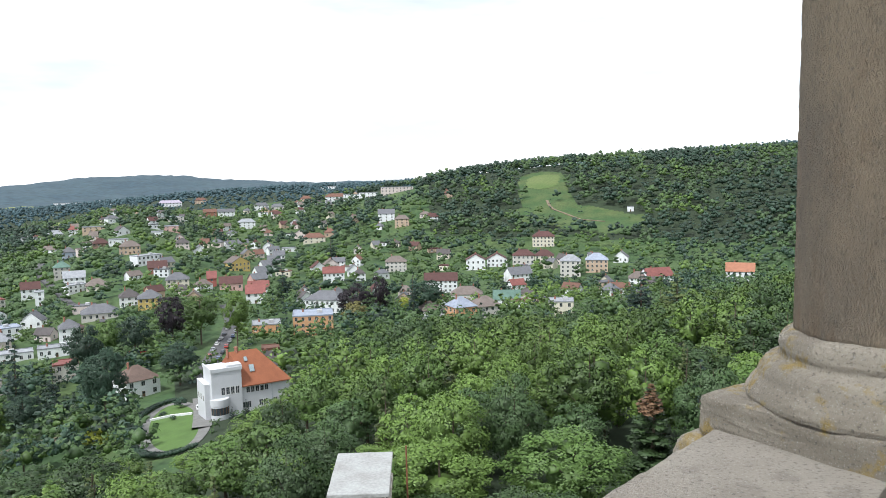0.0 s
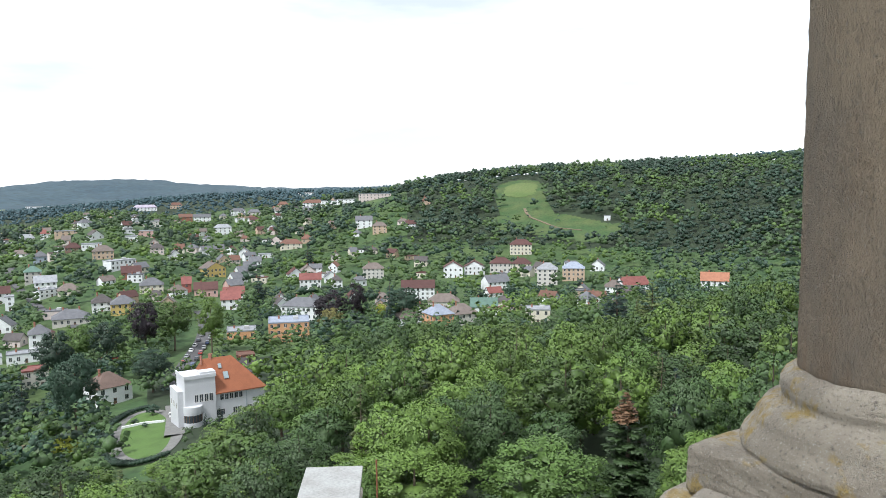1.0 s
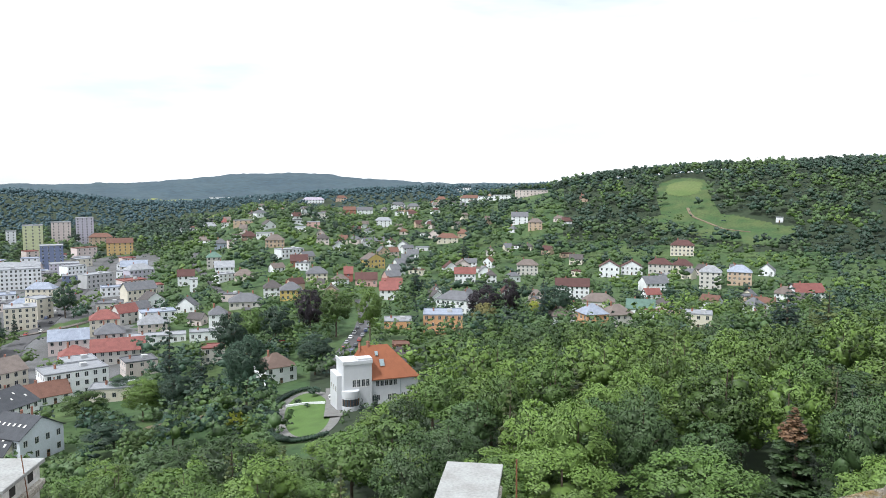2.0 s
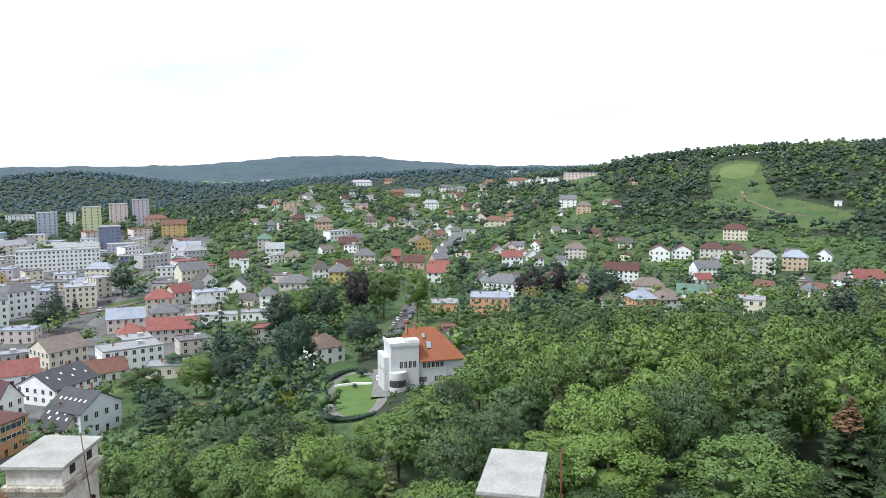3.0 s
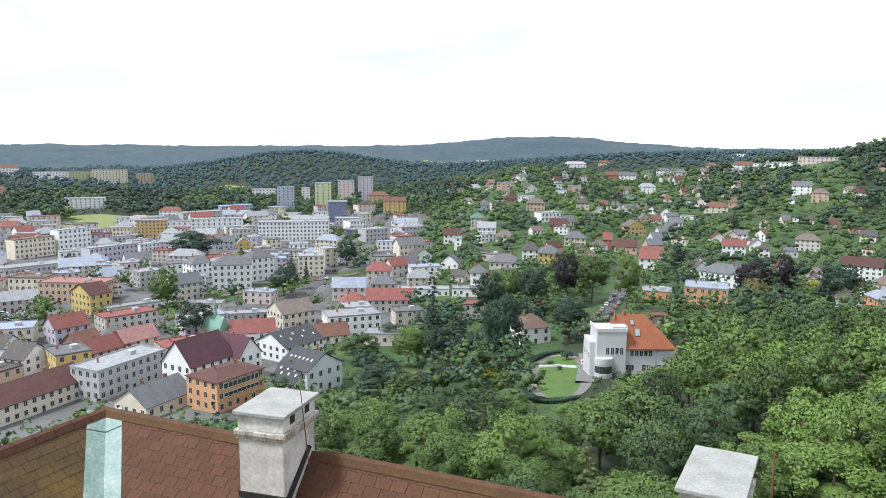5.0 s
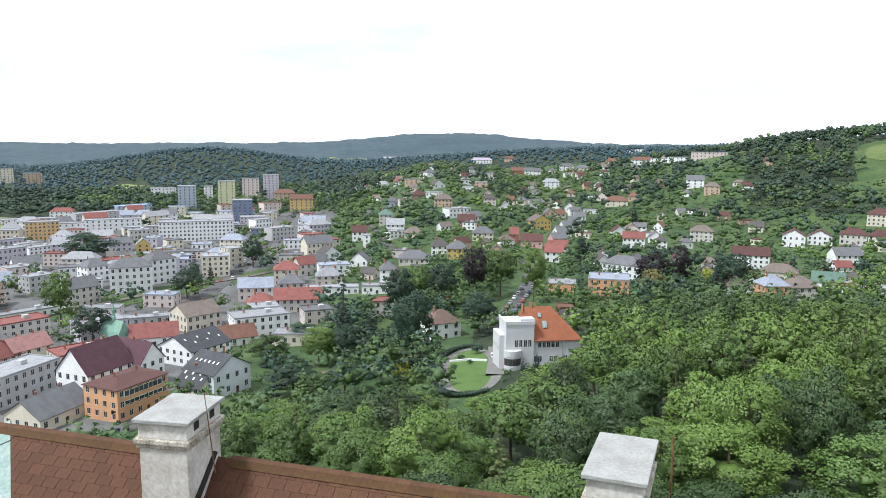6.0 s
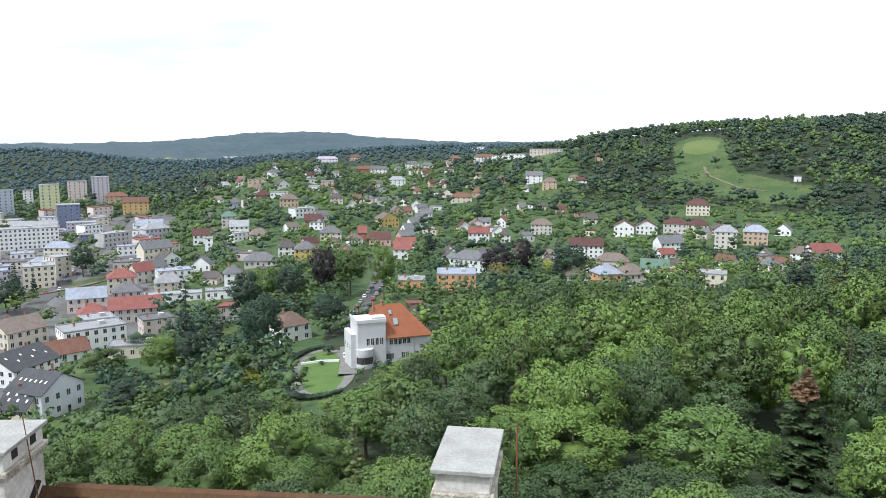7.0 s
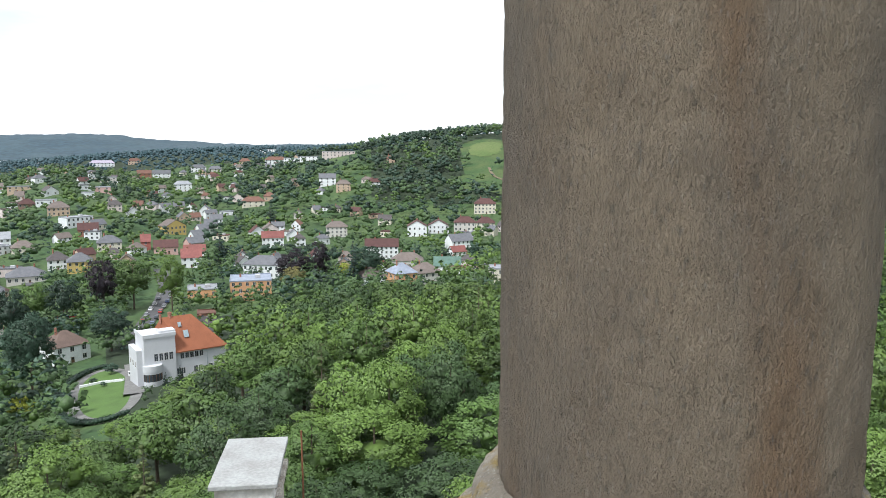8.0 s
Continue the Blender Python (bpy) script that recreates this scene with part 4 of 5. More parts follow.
def fill_hillside():
    """Small houses and sheds scattered over the garden hillside."""
    rng = np.random.default_rng(8)
    done = 0
    for k in range(2600):
        az, r = rng.uniform(-29, 16), rng.uniform(400, 1130) ** 1.0
        x, y = r * math.sin(radians(az)), r * math.cos(radians(az))
        if noise.noise((x * 0.012, y * 0.012, 17.0)) < -0.05 or in_meadow(x, y) or not clear_of_houses(x, y, 8) or (r > 640 and az > 0) or (r > 850 and az > -6) or near_line(x, y, -98, 300, -116, 409) < 14 or near_line(x, y, -116, 409, -150, 640) < 14:
            continue
        w = rng.uniform(7, 13)
        home = house(x, y, -az + rng.uniform(-35, 35), w, rng.uniform(6, 9), rng.uniform(3, 6), ("g", "p", "h", "g", "f")[rng.integers(5)],
              ("white", "white", "cream", "white", "rosewhite", "peach")[rng.integers(6)], ("rust", "maroon", "slate", "taupe", "slate", "dark")[rng.integers(6)], loose=r > 560)
        if r > 560:
            absorb(home)
        done += 1
        if done > 120:
            break


fill_hillside()
join_far_houses()



# ---- stone gallery of the tower ----
def stone(name, base, tint, lichen, spots, bump, streak=1.0, scale=3.0, vein=None, fleck=0.38):
    """Weathered stone: patchy base, stains, lichen patches, dark pits and relief."""
    m = bpy.data.materials.new(name)
    m.use_nodes = True
    n, l = m.node_tree.nodes, m.node_tree.links
    b = n["Principled BSDF"]
    b.inputs["Roughness"].default_value = 0.92
    co, mp = n.new("ShaderNodeTexCoord"), n.new("ShaderNodeMapping")
    mp.inputs["Scale"].default_value = (1, 1, streak)
    l.new(co.outputs["Object"], mp.inputs["Vector"])

    def tex(size, detail=6.0, rough=0.6):
        q = n.new("ShaderNodeTexNoise")
        q.inputs["Scale"].default_value, q.inputs["Detail"].default_value, q.inputs["Roughness"].default_value = size, detail, rough
        l.new(mp.outputs["Vector"], q.inputs["Vector"])
        return q.outputs["Fac"]

    def rng(v, a, b_, c=0.0, d=1.0):
        q = n.new("ShaderNodeMapRange")
        for k, val in zip(("From Min", "From Max", "To Min", "To Max"), (a, b_, c, d)):
            q.inputs[k].default_value = val
        l.new(v, q.inputs["Value"])
        return q.outputs["Result"]

    def mix(f, a, b_):
        q = n.new("ShaderNodeMix")
        q.data_type = "RGBA"
        l.new(f, q.inputs["Factor"])
        for v, k in ((a, "A"), (b_, "B")):
            if isinstance(v, tuple):
                q.inputs[k].default_value = (*v, 1)
            else:
                l.new(v, q.inputs[k])
        return q.outputs["Result"]
    c = mix(rng(tex(scale), 0.42, 0.62), base, tint)
    if vein:
        vm = n.new("ShaderNodeMapping")
        vm.inputs["Rotation"].default_value, vm.inputs["Scale"].default_value = (0.15, 0.5, 0.0), (1, 1, 0.16)
        l.new(co.outputs["Object"], vm.inputs["Vector"])
        vt = n.new("ShaderNodeTexNoise")
        vt.inputs["Scale"].default_value, vt.inputs["Detail"].default_value, vt.inputs["Roughness"].default_value = 6.5, 5, 0.55
        l.new(vm.outputs["Vector"], vt.inputs["Vector"])
        c = mix(rng(vt.outputs["Fac"], 0.50, 0.64, 0, 0.9), c, vein)
    c = mix(rng(tex(scale * 2.3, 8), 0.54, 0.62, 0, 0.8 if not vein else 0.35), c, lichen)
    c = mix(rng(tex(scale * 24, 6), 0.55, 0.70, 0, 0.8 if not vein else 0.5), c, spots)
    c = mix(rng(tex(scale * 48, 3), 0.58, 0.70, 0, fleck), c, (0.62, 0.60, 0.55))
    c = mix(rng(tex(scale * 30, 5, 0.7), 0.58, 0.72, 0, 0.5 if vein else 0.75), c, spots)
    l.new(c, b.inputs["Base Color"])
    bp, bp2 = n.new("ShaderNodeBump"), n.new("ShaderNodeBump")
    bp.inputs["Strength"].default_value, bp.inputs["Distance"].default_value = bump, 0.02
    bp2.inputs["Strength"].default_value, bp2.inputs["Distance"].default_value = bump, 0.009
    l.new(tex(scale * 11, 10, 0.72), bp.inputs["Height"])
    l.new(tex(scale * 60, 4), bp2.inputs["Height"])
    l.new(bp.outputs["Normal"], bp2.inputs["Normal"])
    l.new(bp2.outputs["Normal"], b.inputs["Normal"])
    return m


shaft_stone = stone("sandstone_shaft", (0.262, 0.212, 0.152), (0.188, 0.158, 0.122), (0.20, 0.15, 0.10), (0.06, 0.053, 0.044), 1.0, 0.42, 5.5, (0.20, 0.125, 0.07), 0.14)
base_stone = stone("sandstone_base", (0.44, 0.395, 0.325), (0.30, 0.265, 0.215), (0.38, 0.27, 0.07), (0.05, 0.045, 0.04), 1.0, 1.0, 6.0, None, 0.75)
cap_stone = stone("coping_stone", (0.45, 0.41, 0.35), (0.40, 0.36, 0.305), (0.33, 0.295, 0.25), (0.08, 0.07, 0.06), 1.0, 1.0, 5.0, None, 0.75)
plaster = material("gallery_plaster", (0.50, 0.46, 0.40), 0.9, 0.15, 1.2, bump=0.3)

COL = Vector((0.943, 1.602, EYE.z))


def roughen(bm, amount, size, stretch=1.0, seed=0.0):
    for v in bm.verts:
        p = Vector((v.co.x * size, v.co.y * size, v.co.z * size * stretch + seed))
        v.co += v.normal * amount * (noise.noise(p) + 0.6 * noise.noise(p * 3.1) + 0.35 * noise.noise(p * 7.3))


def smooth(me):
    me.polygons.foreach_set("use_smooth", [True] * len(me.polygons))
    return me


def build_column():
    ob = thing("stone_column", Matrix.Translation(COL) @ pose(0, 0, 0, 0, 0, 33.6), "weathered brown sandstone column on a moulded base with yellow lichen", "column")
    prof = [(0.1795 - 0.008 * (i / 150) ** 2, -0.362 + 2.46 * i / 150) for i in range(151)]
    bm = lathe(bmesh.new(), prof, 110)
    bm.normal_update()
    roughen(bm, 0.0026, 60, 0.5)
    part("shaft", smooth(mesh_from(bm, "shaft", shaft_stone)), None, ob, "brown sandstone shaft with dark pits and orange streaks")
    prof = [(0.15, -0.352), (0.186, -0.356), (0.200, -0.366), (0.2075, -0.380), (0.209, -0.395), (0.2055, -0.408), (0.208, -0.416), (0.222, -0.420), (0.236, -0.428),
            (0.247, -0.445), (0.254, -0.462), (0.262, -0.472), (0.272, -0.484), (0.278, -0.497), (0.276, -0.509), (0.15, -0.509)]
    fine = []
    for a, b in zip(prof, prof[1:]):
        fine += [(a[0] + (b[0] - a[0]) * k / 4, a[1] + (b[1] - a[1]) * k / 4) for k in range(4)]
    bm = lathe(bmesh.new(), [*fine[::-1]], 120)
    bm.normal_update()
    roughen(bm, 0.003, 26)
    part("moulded_base", smooth(mesh_from(bm, "moulded_base", base_stone)), None, ob, "pale moulded base rings with yellow lichen")
    bm = box(-0.27, 0.27, -0.27, 0.27, -0.600, -0.506, 0.012)
    bmesh.ops.subdivide_edges(bm, edges=bm.edges[:], cuts=12, use_grid_fill=True)
    bm.normal_update()
    roughen(bm, 0.004, 18)
    part("plinth", bm, base_stone, ob, "square stone plinth with worn edges")
    part("capital", lathe(bmesh.new(), [(0.172, 2.06), (0.20, 2.10), (0.21, 2.16), (0.27, 2.24), (0.27, 2.35)], 48), base_stone, ob)
    return ob


build_column()


def coping(name, start, angle, length, width, z0, z1, label, nose=0.02):
    """A parapet stone: outer edge from start along the bearing, rounded at the outer lip."""
    t, nrm = Vector((math.cos(radians(angle)), math.sin(radians(angle)))), Vector((-math.sin(radians(angle)), math.cos(radians(angle))))
    prof = [(-width, z0), (-width, z1)] + [(-nose + nose * math.sin(a), z1 - nose + nose * math.cos(a)) for a in [radians(q) for q in range(0, 91, 15)]] + [(0, z0)]
    bm, rows = bmesh.new(), []
    n = int(length / 0.03)
    for i in range(n + 1):
        s = length * i / n
        rows.append([bm.verts.new((start[0] + t.x * s - nrm.x * u, start[1] + t.y * s - nrm.y * u, EYE.z + z)) for u, z in prof])
    for a, b in zip(rows, rows[1:]):
        for i in range(len(prof)):
            bm.faces.new((a[i], b[i], b[(i + 1) % len(prof)], a[(i + 1) % len(prof)]))
    bm.faces.new(rows[0])
    bm.faces.new(rows[-1][::-1])
    for cut in range(3):
        long = [e for e in bm.edges if e.calc_length() > 0.06]
        bmesh.ops.subdivide_edges(bm, edges=long, cuts=1)
    bmesh.ops.recalc_face_normals(bm, faces=bm.faces[:])
    bm.normal_update()
    roughen(bm, 0.004, 15)
    return tagged(part(name, bm, cap_stone), label, "parapet", kind="structure")


coping("coping_stone", (0.665, 1.742), 227, 2.6, 0.38, -0.68, -0.575, "pale worn sandstone coping of the parapet", 0.03)
coping("coping_stone", (3.0, 2.55), 201, 1.95, 0.38, -0.68, -0.575, "pale worn sandstone coping of the parapet", 0.03)
# the moulding under the plinth
bm = box(-0.30, 0.30, -0.30, 0.30, -0.70, -0.605, 0.045)
bmesh.ops.subdivide_edges(bm, edges=bm.edges[:], cuts=8, use_grid_fill=True)
bm.normal_update()
roughen(bm, 0.004, 14)
tagged(part("string_course", bm, base_stone, m=Matrix.Translation(COL) @ pose(-0.02, 0.03, 0, 0, 0, 33.6)), "round-nosed stone string course under the column", "moulding", kind="structure")


def strip_box(name, a, b, width, z0, z1, mat, label, category):
    """An upright or flat slab between two plan points, its outer face on the line."""
    d = Vector((b[0] - a[0], b[1] - a[1]))
    ang = math.degrees(math.atan2(d.y, d.x))
    return tagged(part(name, box(0, d.length, 0, width, z0, z1), mat, m=pose(a[0], a[1], EYE.z, 0, 0, ang)), label, category, kind="structure")


strip_box("parapet_wall_1", (-1.16, -0.23), (0.60, 1.66), -0.30, -50, -0.69, base_stone, "stone parapet wall of the gallery", "wall")
strip_box("parapet_wall_2", (1.20, 1.83), (2.95, 2.50), -0.30, -50, -0.69, base_stone, "stone parapet wall of the gallery", "wall")
tagged(part("floor", box(-4.4, 3.4, -2.6, 1.3, -1.85, -1.65), cap_stone, m=Matrix.Translation(EYE)), "stone floor of the gallery", "floor", kind="structure")
# added wall out of view, sized for the light on column and coping
tagged(part("wall_back", box(-4.4, -1.0, -4.6, -2.6, -1.85, 2.4), plaster, m=Matrix.Translation(EYE)), "unseen plain plastered wall added behind the gallery", "wall", kind="structure")
tagged(part("column_pier", box(-0.24, 0.24, -0.24, 0.24, -50, -0.70), base_stone, m=Matrix.Translation(COL) @ pose(0, 0, 0, 0, 0, 33.6)), "stone pier under the column", "pier", kind="structure")
tagged(part("tower_wall", box(-4.3, 3.2, -4.6, 0.6, -50, -1.86), base_stone, m=Matrix.Translation(EYE)), "stone tower wall below the gallery", "wall", kind="structure")


# ---- castle roof and chimneys ----
def mossy(name, base, moss, seed):
    m = material(name, base, 0.85, 0.25, 0.9, 14.0, bump=0.5, tint=moss, shed=0.14)
    return m


tile_mat = mossy("roof_shingle", (0.084, 0.031, 0.017), (0.092, 0.049, 0.015), 1)
moss_mat = mossy("mossy_shingle", (0.072, 0.043, 0.019), (0.125, 0.078, 0.016), 2)
copper = material("verdigris_copper", (0.21, 0.32, 0.295), 0.6, 0.25, 2.5, 14.0, tint=(0.30, 0.385, 0.37), bump=0.25)
whitewash = material("stained_whitewash", (0.64, 0.63, 0.61), 0.9, 0.2, 1.6, 14.0, tint=(0.40, 0.37, 0.33), bump=0.4)
slab_stone = material("chimney_slab", (0.36, 0.37, 0.365), 0.9, 0.18, 2.2, 20.0, tint=(0.28, 0.28, 0.27), bump=0.5)
stain = material("lichen_cornice", (0.30, 0.27, 0.22), 0.95, 0.45, 5.0, 25.0, tint=(0.58, 0.55, 0.49), bump=0.7)
lead = material("lead_flashing", (0.34, 0.42, 0.45), 0.5, 0.25, 5.0, 30.0, metal=0.3)
rusty = material("rusted_iron", (0.24, 0.10, 0.05), 0.8, 0.4, 10.0, 60.0)
# near-black for tarred edges, vent openings and the sheet under the shingles
tar_and_gap_black = material("tar_and_gap_black", (0.025, 0.022, 0.02), 0.95, 0.3, 6.0)

PITCH = radians(41)
R_ANG = radians(5.9)
R_X, R_Y = Vector((math.cos(R_ANG), math.sin(R_ANG), 0)), Vector((-math.sin(R_ANG), math.cos(R_ANG), 0))
CROSS = Vector((-9.35, 11.80, EYE.z - 6.1)) - R_X * 5.15
WING_DIR = (-0.03 * R_X - 1.0 * R_Y).normalized()
WING_DOWN = (1.0 * R_X - 0.03 * R_Y).normalized()


def fall(p, down):
    return (p - CROSS).dot(down) * math.tan(PITCH)


def build_castle_roof():
    root = thing("castle_roof", Matrix.Identity(4), "mossy red-brown shingled roof with a copper valley gutter", "roof", kind="structure")
    shingle = {}
    for key, mat in (("main", tile_mat), ("wing", moss_mat)):
        bm = bmesh.new()
        add_prism(bm, [(0.0, 0.0), (0.252, -0.004), (0.252, 0.012), (0.0, 0.004)], -0.158, 0.158, "x")
        shingle[key] = mesh_from(bm, "shingle", mat)
    loose = {"main": [], "wing": []}
    count = 0
    for key, along, down, u0, u1 in (("main", R_X, -R_Y, -3, 19), ("wing", WING_DIR, WING_DOWN, -2, 7)):
        other = WING_DOWN if key == "main" else -R_Y
        line = down * math.cos(PITCH) - Vector((0, 0, math.sin(PITCH)))
        nrm = along.cross(line)
        nrm = nrm if nrm.z > 0 else -nrm
        side = nrm.cross(line) * -1
        rows = 24
        for k in range(rows):
            for i in range(int((u1 - u0) / 0.325)):
                u = u0 + (i + 0.5 * (k % 2)) * 0.325
                p = CROSS + along * u + line * (0.215 * k)
                mid = p + line * 0.12
                if fall(mid, down) > fall(mid, other) - 0.06 or fall(mid, down) < -0.01:
                    continue
                seed = noise.noise((u * 3.7, k * 2.3, 1.0 if key == "main" else 5.0))
                m = Matrix(((side.x, line.x, nrm.x, p.x), (side.y, line.y, nrm.y, p.y), (side.z, line.z, nrm.z + 0.0, p.z), (0, 0, 0, 1)))
                m = m @ pose(0, 0, 0.006 + 0.003 * seed, 0.6 * seed, 0, 0.8 * seed)
                if count < 300 and k < 13 and (key == "wing" and u < 3.2 or key == "main" and u < 8):
                    part("shingle", shingle[key], None, root, m=m)
                    count += 1
                else:
                    loose[key].append(m)
    for key, mats in loose.items():
        src = shingle[key]
        vs = np.array([v.co[:] for v in src.vertices])
        fs = [tuple(q.vertices) for q in src.polygons]
        verts, faces = [], []
        for m in mats:
            base = len(verts)
            verts += [tuple(m @ Vector(v)) for v in vs]
            faces += [tuple(base + i for i in f) for f in fs]
        me = bpy.data.meshes.new("shingles")
        me.from_pydata(verts, [], faces)
        me.materials.append(tile_mat if key == "main" else moss_mat)
        tagged(part("shingles", me, None, root), "red-brown roof shingles", kind="stuff")
    # boarding under the shingles, back slope and copper valley
    bm = bmesh.new()

    def sheet4(a, b, c, d):
        bm.faces.new([bm.verts.new(q) for q in (a, b, c, d)])
    low = Vector((0, 0, -0.02))
    far_end = CROSS + R_X * 24
    main_line = -R_Y * math.cos(PITCH) - Vector((0, 0, math.sin(PITCH)))
    back_line = R_Y * math.cos(PITCH) - Vector((0, 0, math.sin(PITCH)))
    wing_line = WING_DOWN * math.cos(PITCH) - Vector((0, 0, math.sin(PITCH)))
    wing_back = -WING_DOWN * math.cos(PITCH) - Vector((0, 0, math.sin(PITCH)))
    valley = None
    for k in range(1, 400):
        d = (R_X * math.cos(k * 0.004) - R_Y * math.sin(k * 0.004))
        if d.dot(-R_Y) >= d.dot(WING_DOWN):
            valley = (d - Vector((0, 0, d.dot(-R_Y) * math.tan(PITCH)))).normalized()
            break
    foot = CROSS + valley * 9
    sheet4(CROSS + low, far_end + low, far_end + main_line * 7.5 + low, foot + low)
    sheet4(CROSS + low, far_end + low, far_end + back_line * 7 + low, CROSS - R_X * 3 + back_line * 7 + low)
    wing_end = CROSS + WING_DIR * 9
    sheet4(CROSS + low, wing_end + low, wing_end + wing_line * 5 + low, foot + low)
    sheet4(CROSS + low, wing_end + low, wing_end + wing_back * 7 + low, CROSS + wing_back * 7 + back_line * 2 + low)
    # one near-black sheet, which shows as dark gaps between the shingles
    part("boarding", bm, tar_and_gap_black, root)
    for n_, (down, across) in (("copper_sheet", (-R_Y, R_X)), ("copper_sheet", (WING_DOWN, WING_DIR))):
        line = down * math.cos(PITCH) - Vector((0, 0, math.sin(PITCH)))
        out = across if across.dot(valley) * 1 > -2 else -across
        nrm = across.cross(line)
        nrm = nrm if nrm.z > 0 else -nrm
        wide = (out - valley * out.dot(valley)).normalized() * (0.40 if across is R_X else 0.42)
        bm = bmesh.new()
        a, b = CROSS + valley * 0.12, CROSS + valley * 6
        lift = nrm * 0.03
        for s0, s1 in ((0.0, 0.09), (0.095, 0.55), (0.555, 1.0)):
            p, q = a + (b - a) * s0, a + (b - a) * s1
            vs = [bm.verts.new(v) for v in (p + lift, q + lift, q + wide + lift, p + wide + lift)]
            f = bm.faces.new(vs)
            g = bmesh.ops.extrude_face_region(bm, geom=[f])
            for v in [e for e in g["geom"] if isinstance(e, bmesh.types.BMVert)]:
                v.co -= nrm * 0.05
        part(n_, bm, copper, root, "pale green verdigris copper sheet")
    # ridge tiles
    cap = add_prism(bmesh.new(), [(-0.17, -0.12), (-0.09, 0.01), (0.0, 0.05), (0.09, 0.01), (0.17, -0.12), (0.1, -0.1), (0, 0.0), (-0.1, -0.1)], -0.24, 0.24, "x")
    cap = mesh_from(cap, "ridge_tile", tile_mat)
    for k in range(48):
        p = CROSS + R_X * (0.2 + k * 0.45)
        if (p - Vector((-9.33, 11.25, p.z))).length > 0.75 and (p - Vector((-1.36, 11.9, p.z))).length > 0.7:
            part("ridge_tile", cap, None, root, m=pose(p.x, p.y, p.z + 0.02, 0, 0.6 * (k % 3 - 1), math.degrees(R_ANG)))
    for k in range(18):
        p = CROSS + WING_DIR * (0.3 + k * 0.45)
        part("ridge_tile", cap, None, root, m=pose(p.x, p.y, p.z + 0.02, 0, 0, math.degrees(math.atan2(WING_DIR.y, WING_DIR.x))))


build_castle_roof()
# walls that carry the roof
tagged(part("castle_wall", box(-5.15, 18.8, -4.9, 4.9, -42, -4.9), whitewash, m=Matrix.Translation(CROSS + R_X * 0) @ Matrix.Rotation(R_ANG, 4, "Z") @ pose(5, 0, 0)),
       "whitewashed castle wall under the shingled roof", "wall", kind="structure")


def castle_chimney(cx, cy, top, turn, w, d, drop, label):
    ob = thing("castle_chimney", pose(cx, cy, EYE.z + top, 0, 0, turn), label, "chimney", "chimneys of the castle roof")
    W, D = w / 2, d / 2
    bm = box(-W, W, -D, D, -0.07, 0.0, 0.012)
    bmesh.ops.subdivide_edges(bm, edges=[e for e in bm.edges if e.calc_length() > 0.3], cuts=6, use_grid_fill=True)
    bm.normal_update()
    roughen(bm, 0.004, 9)
    part("cover_slab", bm, slab_stone, ob, "grey weathered stone cover slab")
    part("neck", box(-W + 0.07, W - 0.07, -D + 0.07, D - 0.07, -0.36, -0.07, 0.01), whitewash, ob)
    bm = add_box(box(-W + 0.005, W - 0.005, -D + 0.005, D - 0.005, -0.46, -0.36, 0.02), -W + 0.04, W - 0.04, -D + 0.04, D - 0.04, -0.54, -0.46, 0.015)
    part("cornice", bm, stain, ob, "stained stone cornice with grey lichen")
    bm = box(-W + 0.08, W - 0.08, -D + 0.08, D - 0.08, -drop, -0.54, 0.012)
    part("body", bm, whitewash, ob, "whitewashed body with rain streaks")
    # no holes are cut: black plates paint in the darkness of the openings
    for y in (-D * 0.42, D * 0.42):
        part("smoke_vent", box(W - 0.085, W - 0.062, y - 0.09, y + 0.09, -0.27, -0.10), tar_and_gap_black, ob, "square smoke vent made as a dark plate")
    for x in (-W * 0.3, W * 0.4):
        part("smoke_vent", box(x - 0.07, x + 0.07, D - 0.085, D - 0.062, -0.26, -0.10), tar_and_gap_black, ob, "square smoke vent made as a dark plate")
    return ob


ch = castle_chimney(-9.33, 11.22, -4.95, 13, 1.08, 1.44, 2.6, "whitewashed castle chimney with a grey stone cover slab")
part("flashing", add_box(box(-0.50, 0.50, -0.78, -0.60, -1.86, -1.80, 0.01), -0.48, 0.48, -0.66, -0.62, -1.84, -1.62), lead, ch, "bluish lead flashing at the foot")
part("tar_edge", add_rod(bmesh.new(), (0.49, -0.68, -1.76), (0.49, 0.35, -0.98), 0.06, 0.05, 6), tar_and_gap_black, ch, "black tarred edge")
part("tar_edge", box(-0.48, 0.48, -0.67, -0.63, -1.70, -1.58), tar_and_gap_black, ch, "black tarred edge")
part("lightning_rod", add_rod(bmesh.new(), (0.62, 0.06, -1.25), (0.50, -0.02, 0.32), 0.012, 0.008), rusty, ch, "thin rusty iron rod")
ch = castle_chimney(-1.36, 11.70, -4.7, 2, 0.93, 1.70, 3.0, "whitewashed castle chimney with a wide grey slab and a rusty rod")
part("lightning_rod", add_rod(bmesh.new(), (0.72, 0.5, -2.6), (0.70, 0.5, 0.22), 0.017, 0.014), rusty, ch, "thin rusty iron rod")
castle_chimney(5.87, 13.15, -5.2, 5, 0.95, 1.5, 3.0, "whitewashed castle chimney behind the stone column")



# ---- white villa in the garden ----
villa_white = material("villa_render", (0.57, 0.585, 0.61), 0.85, 0.06, 0.3, 3.0)
villa_tile = material("villa_tiles", (0.30, 0.105, 0.05), 0.8, 0.16, 0.4, 7.0, bump=0.8)
dark_stone = material("rubble_stone", (0.17, 0.16, 0.16), 0.95, 0.35, 1.2, 6.0, bump=0.8)


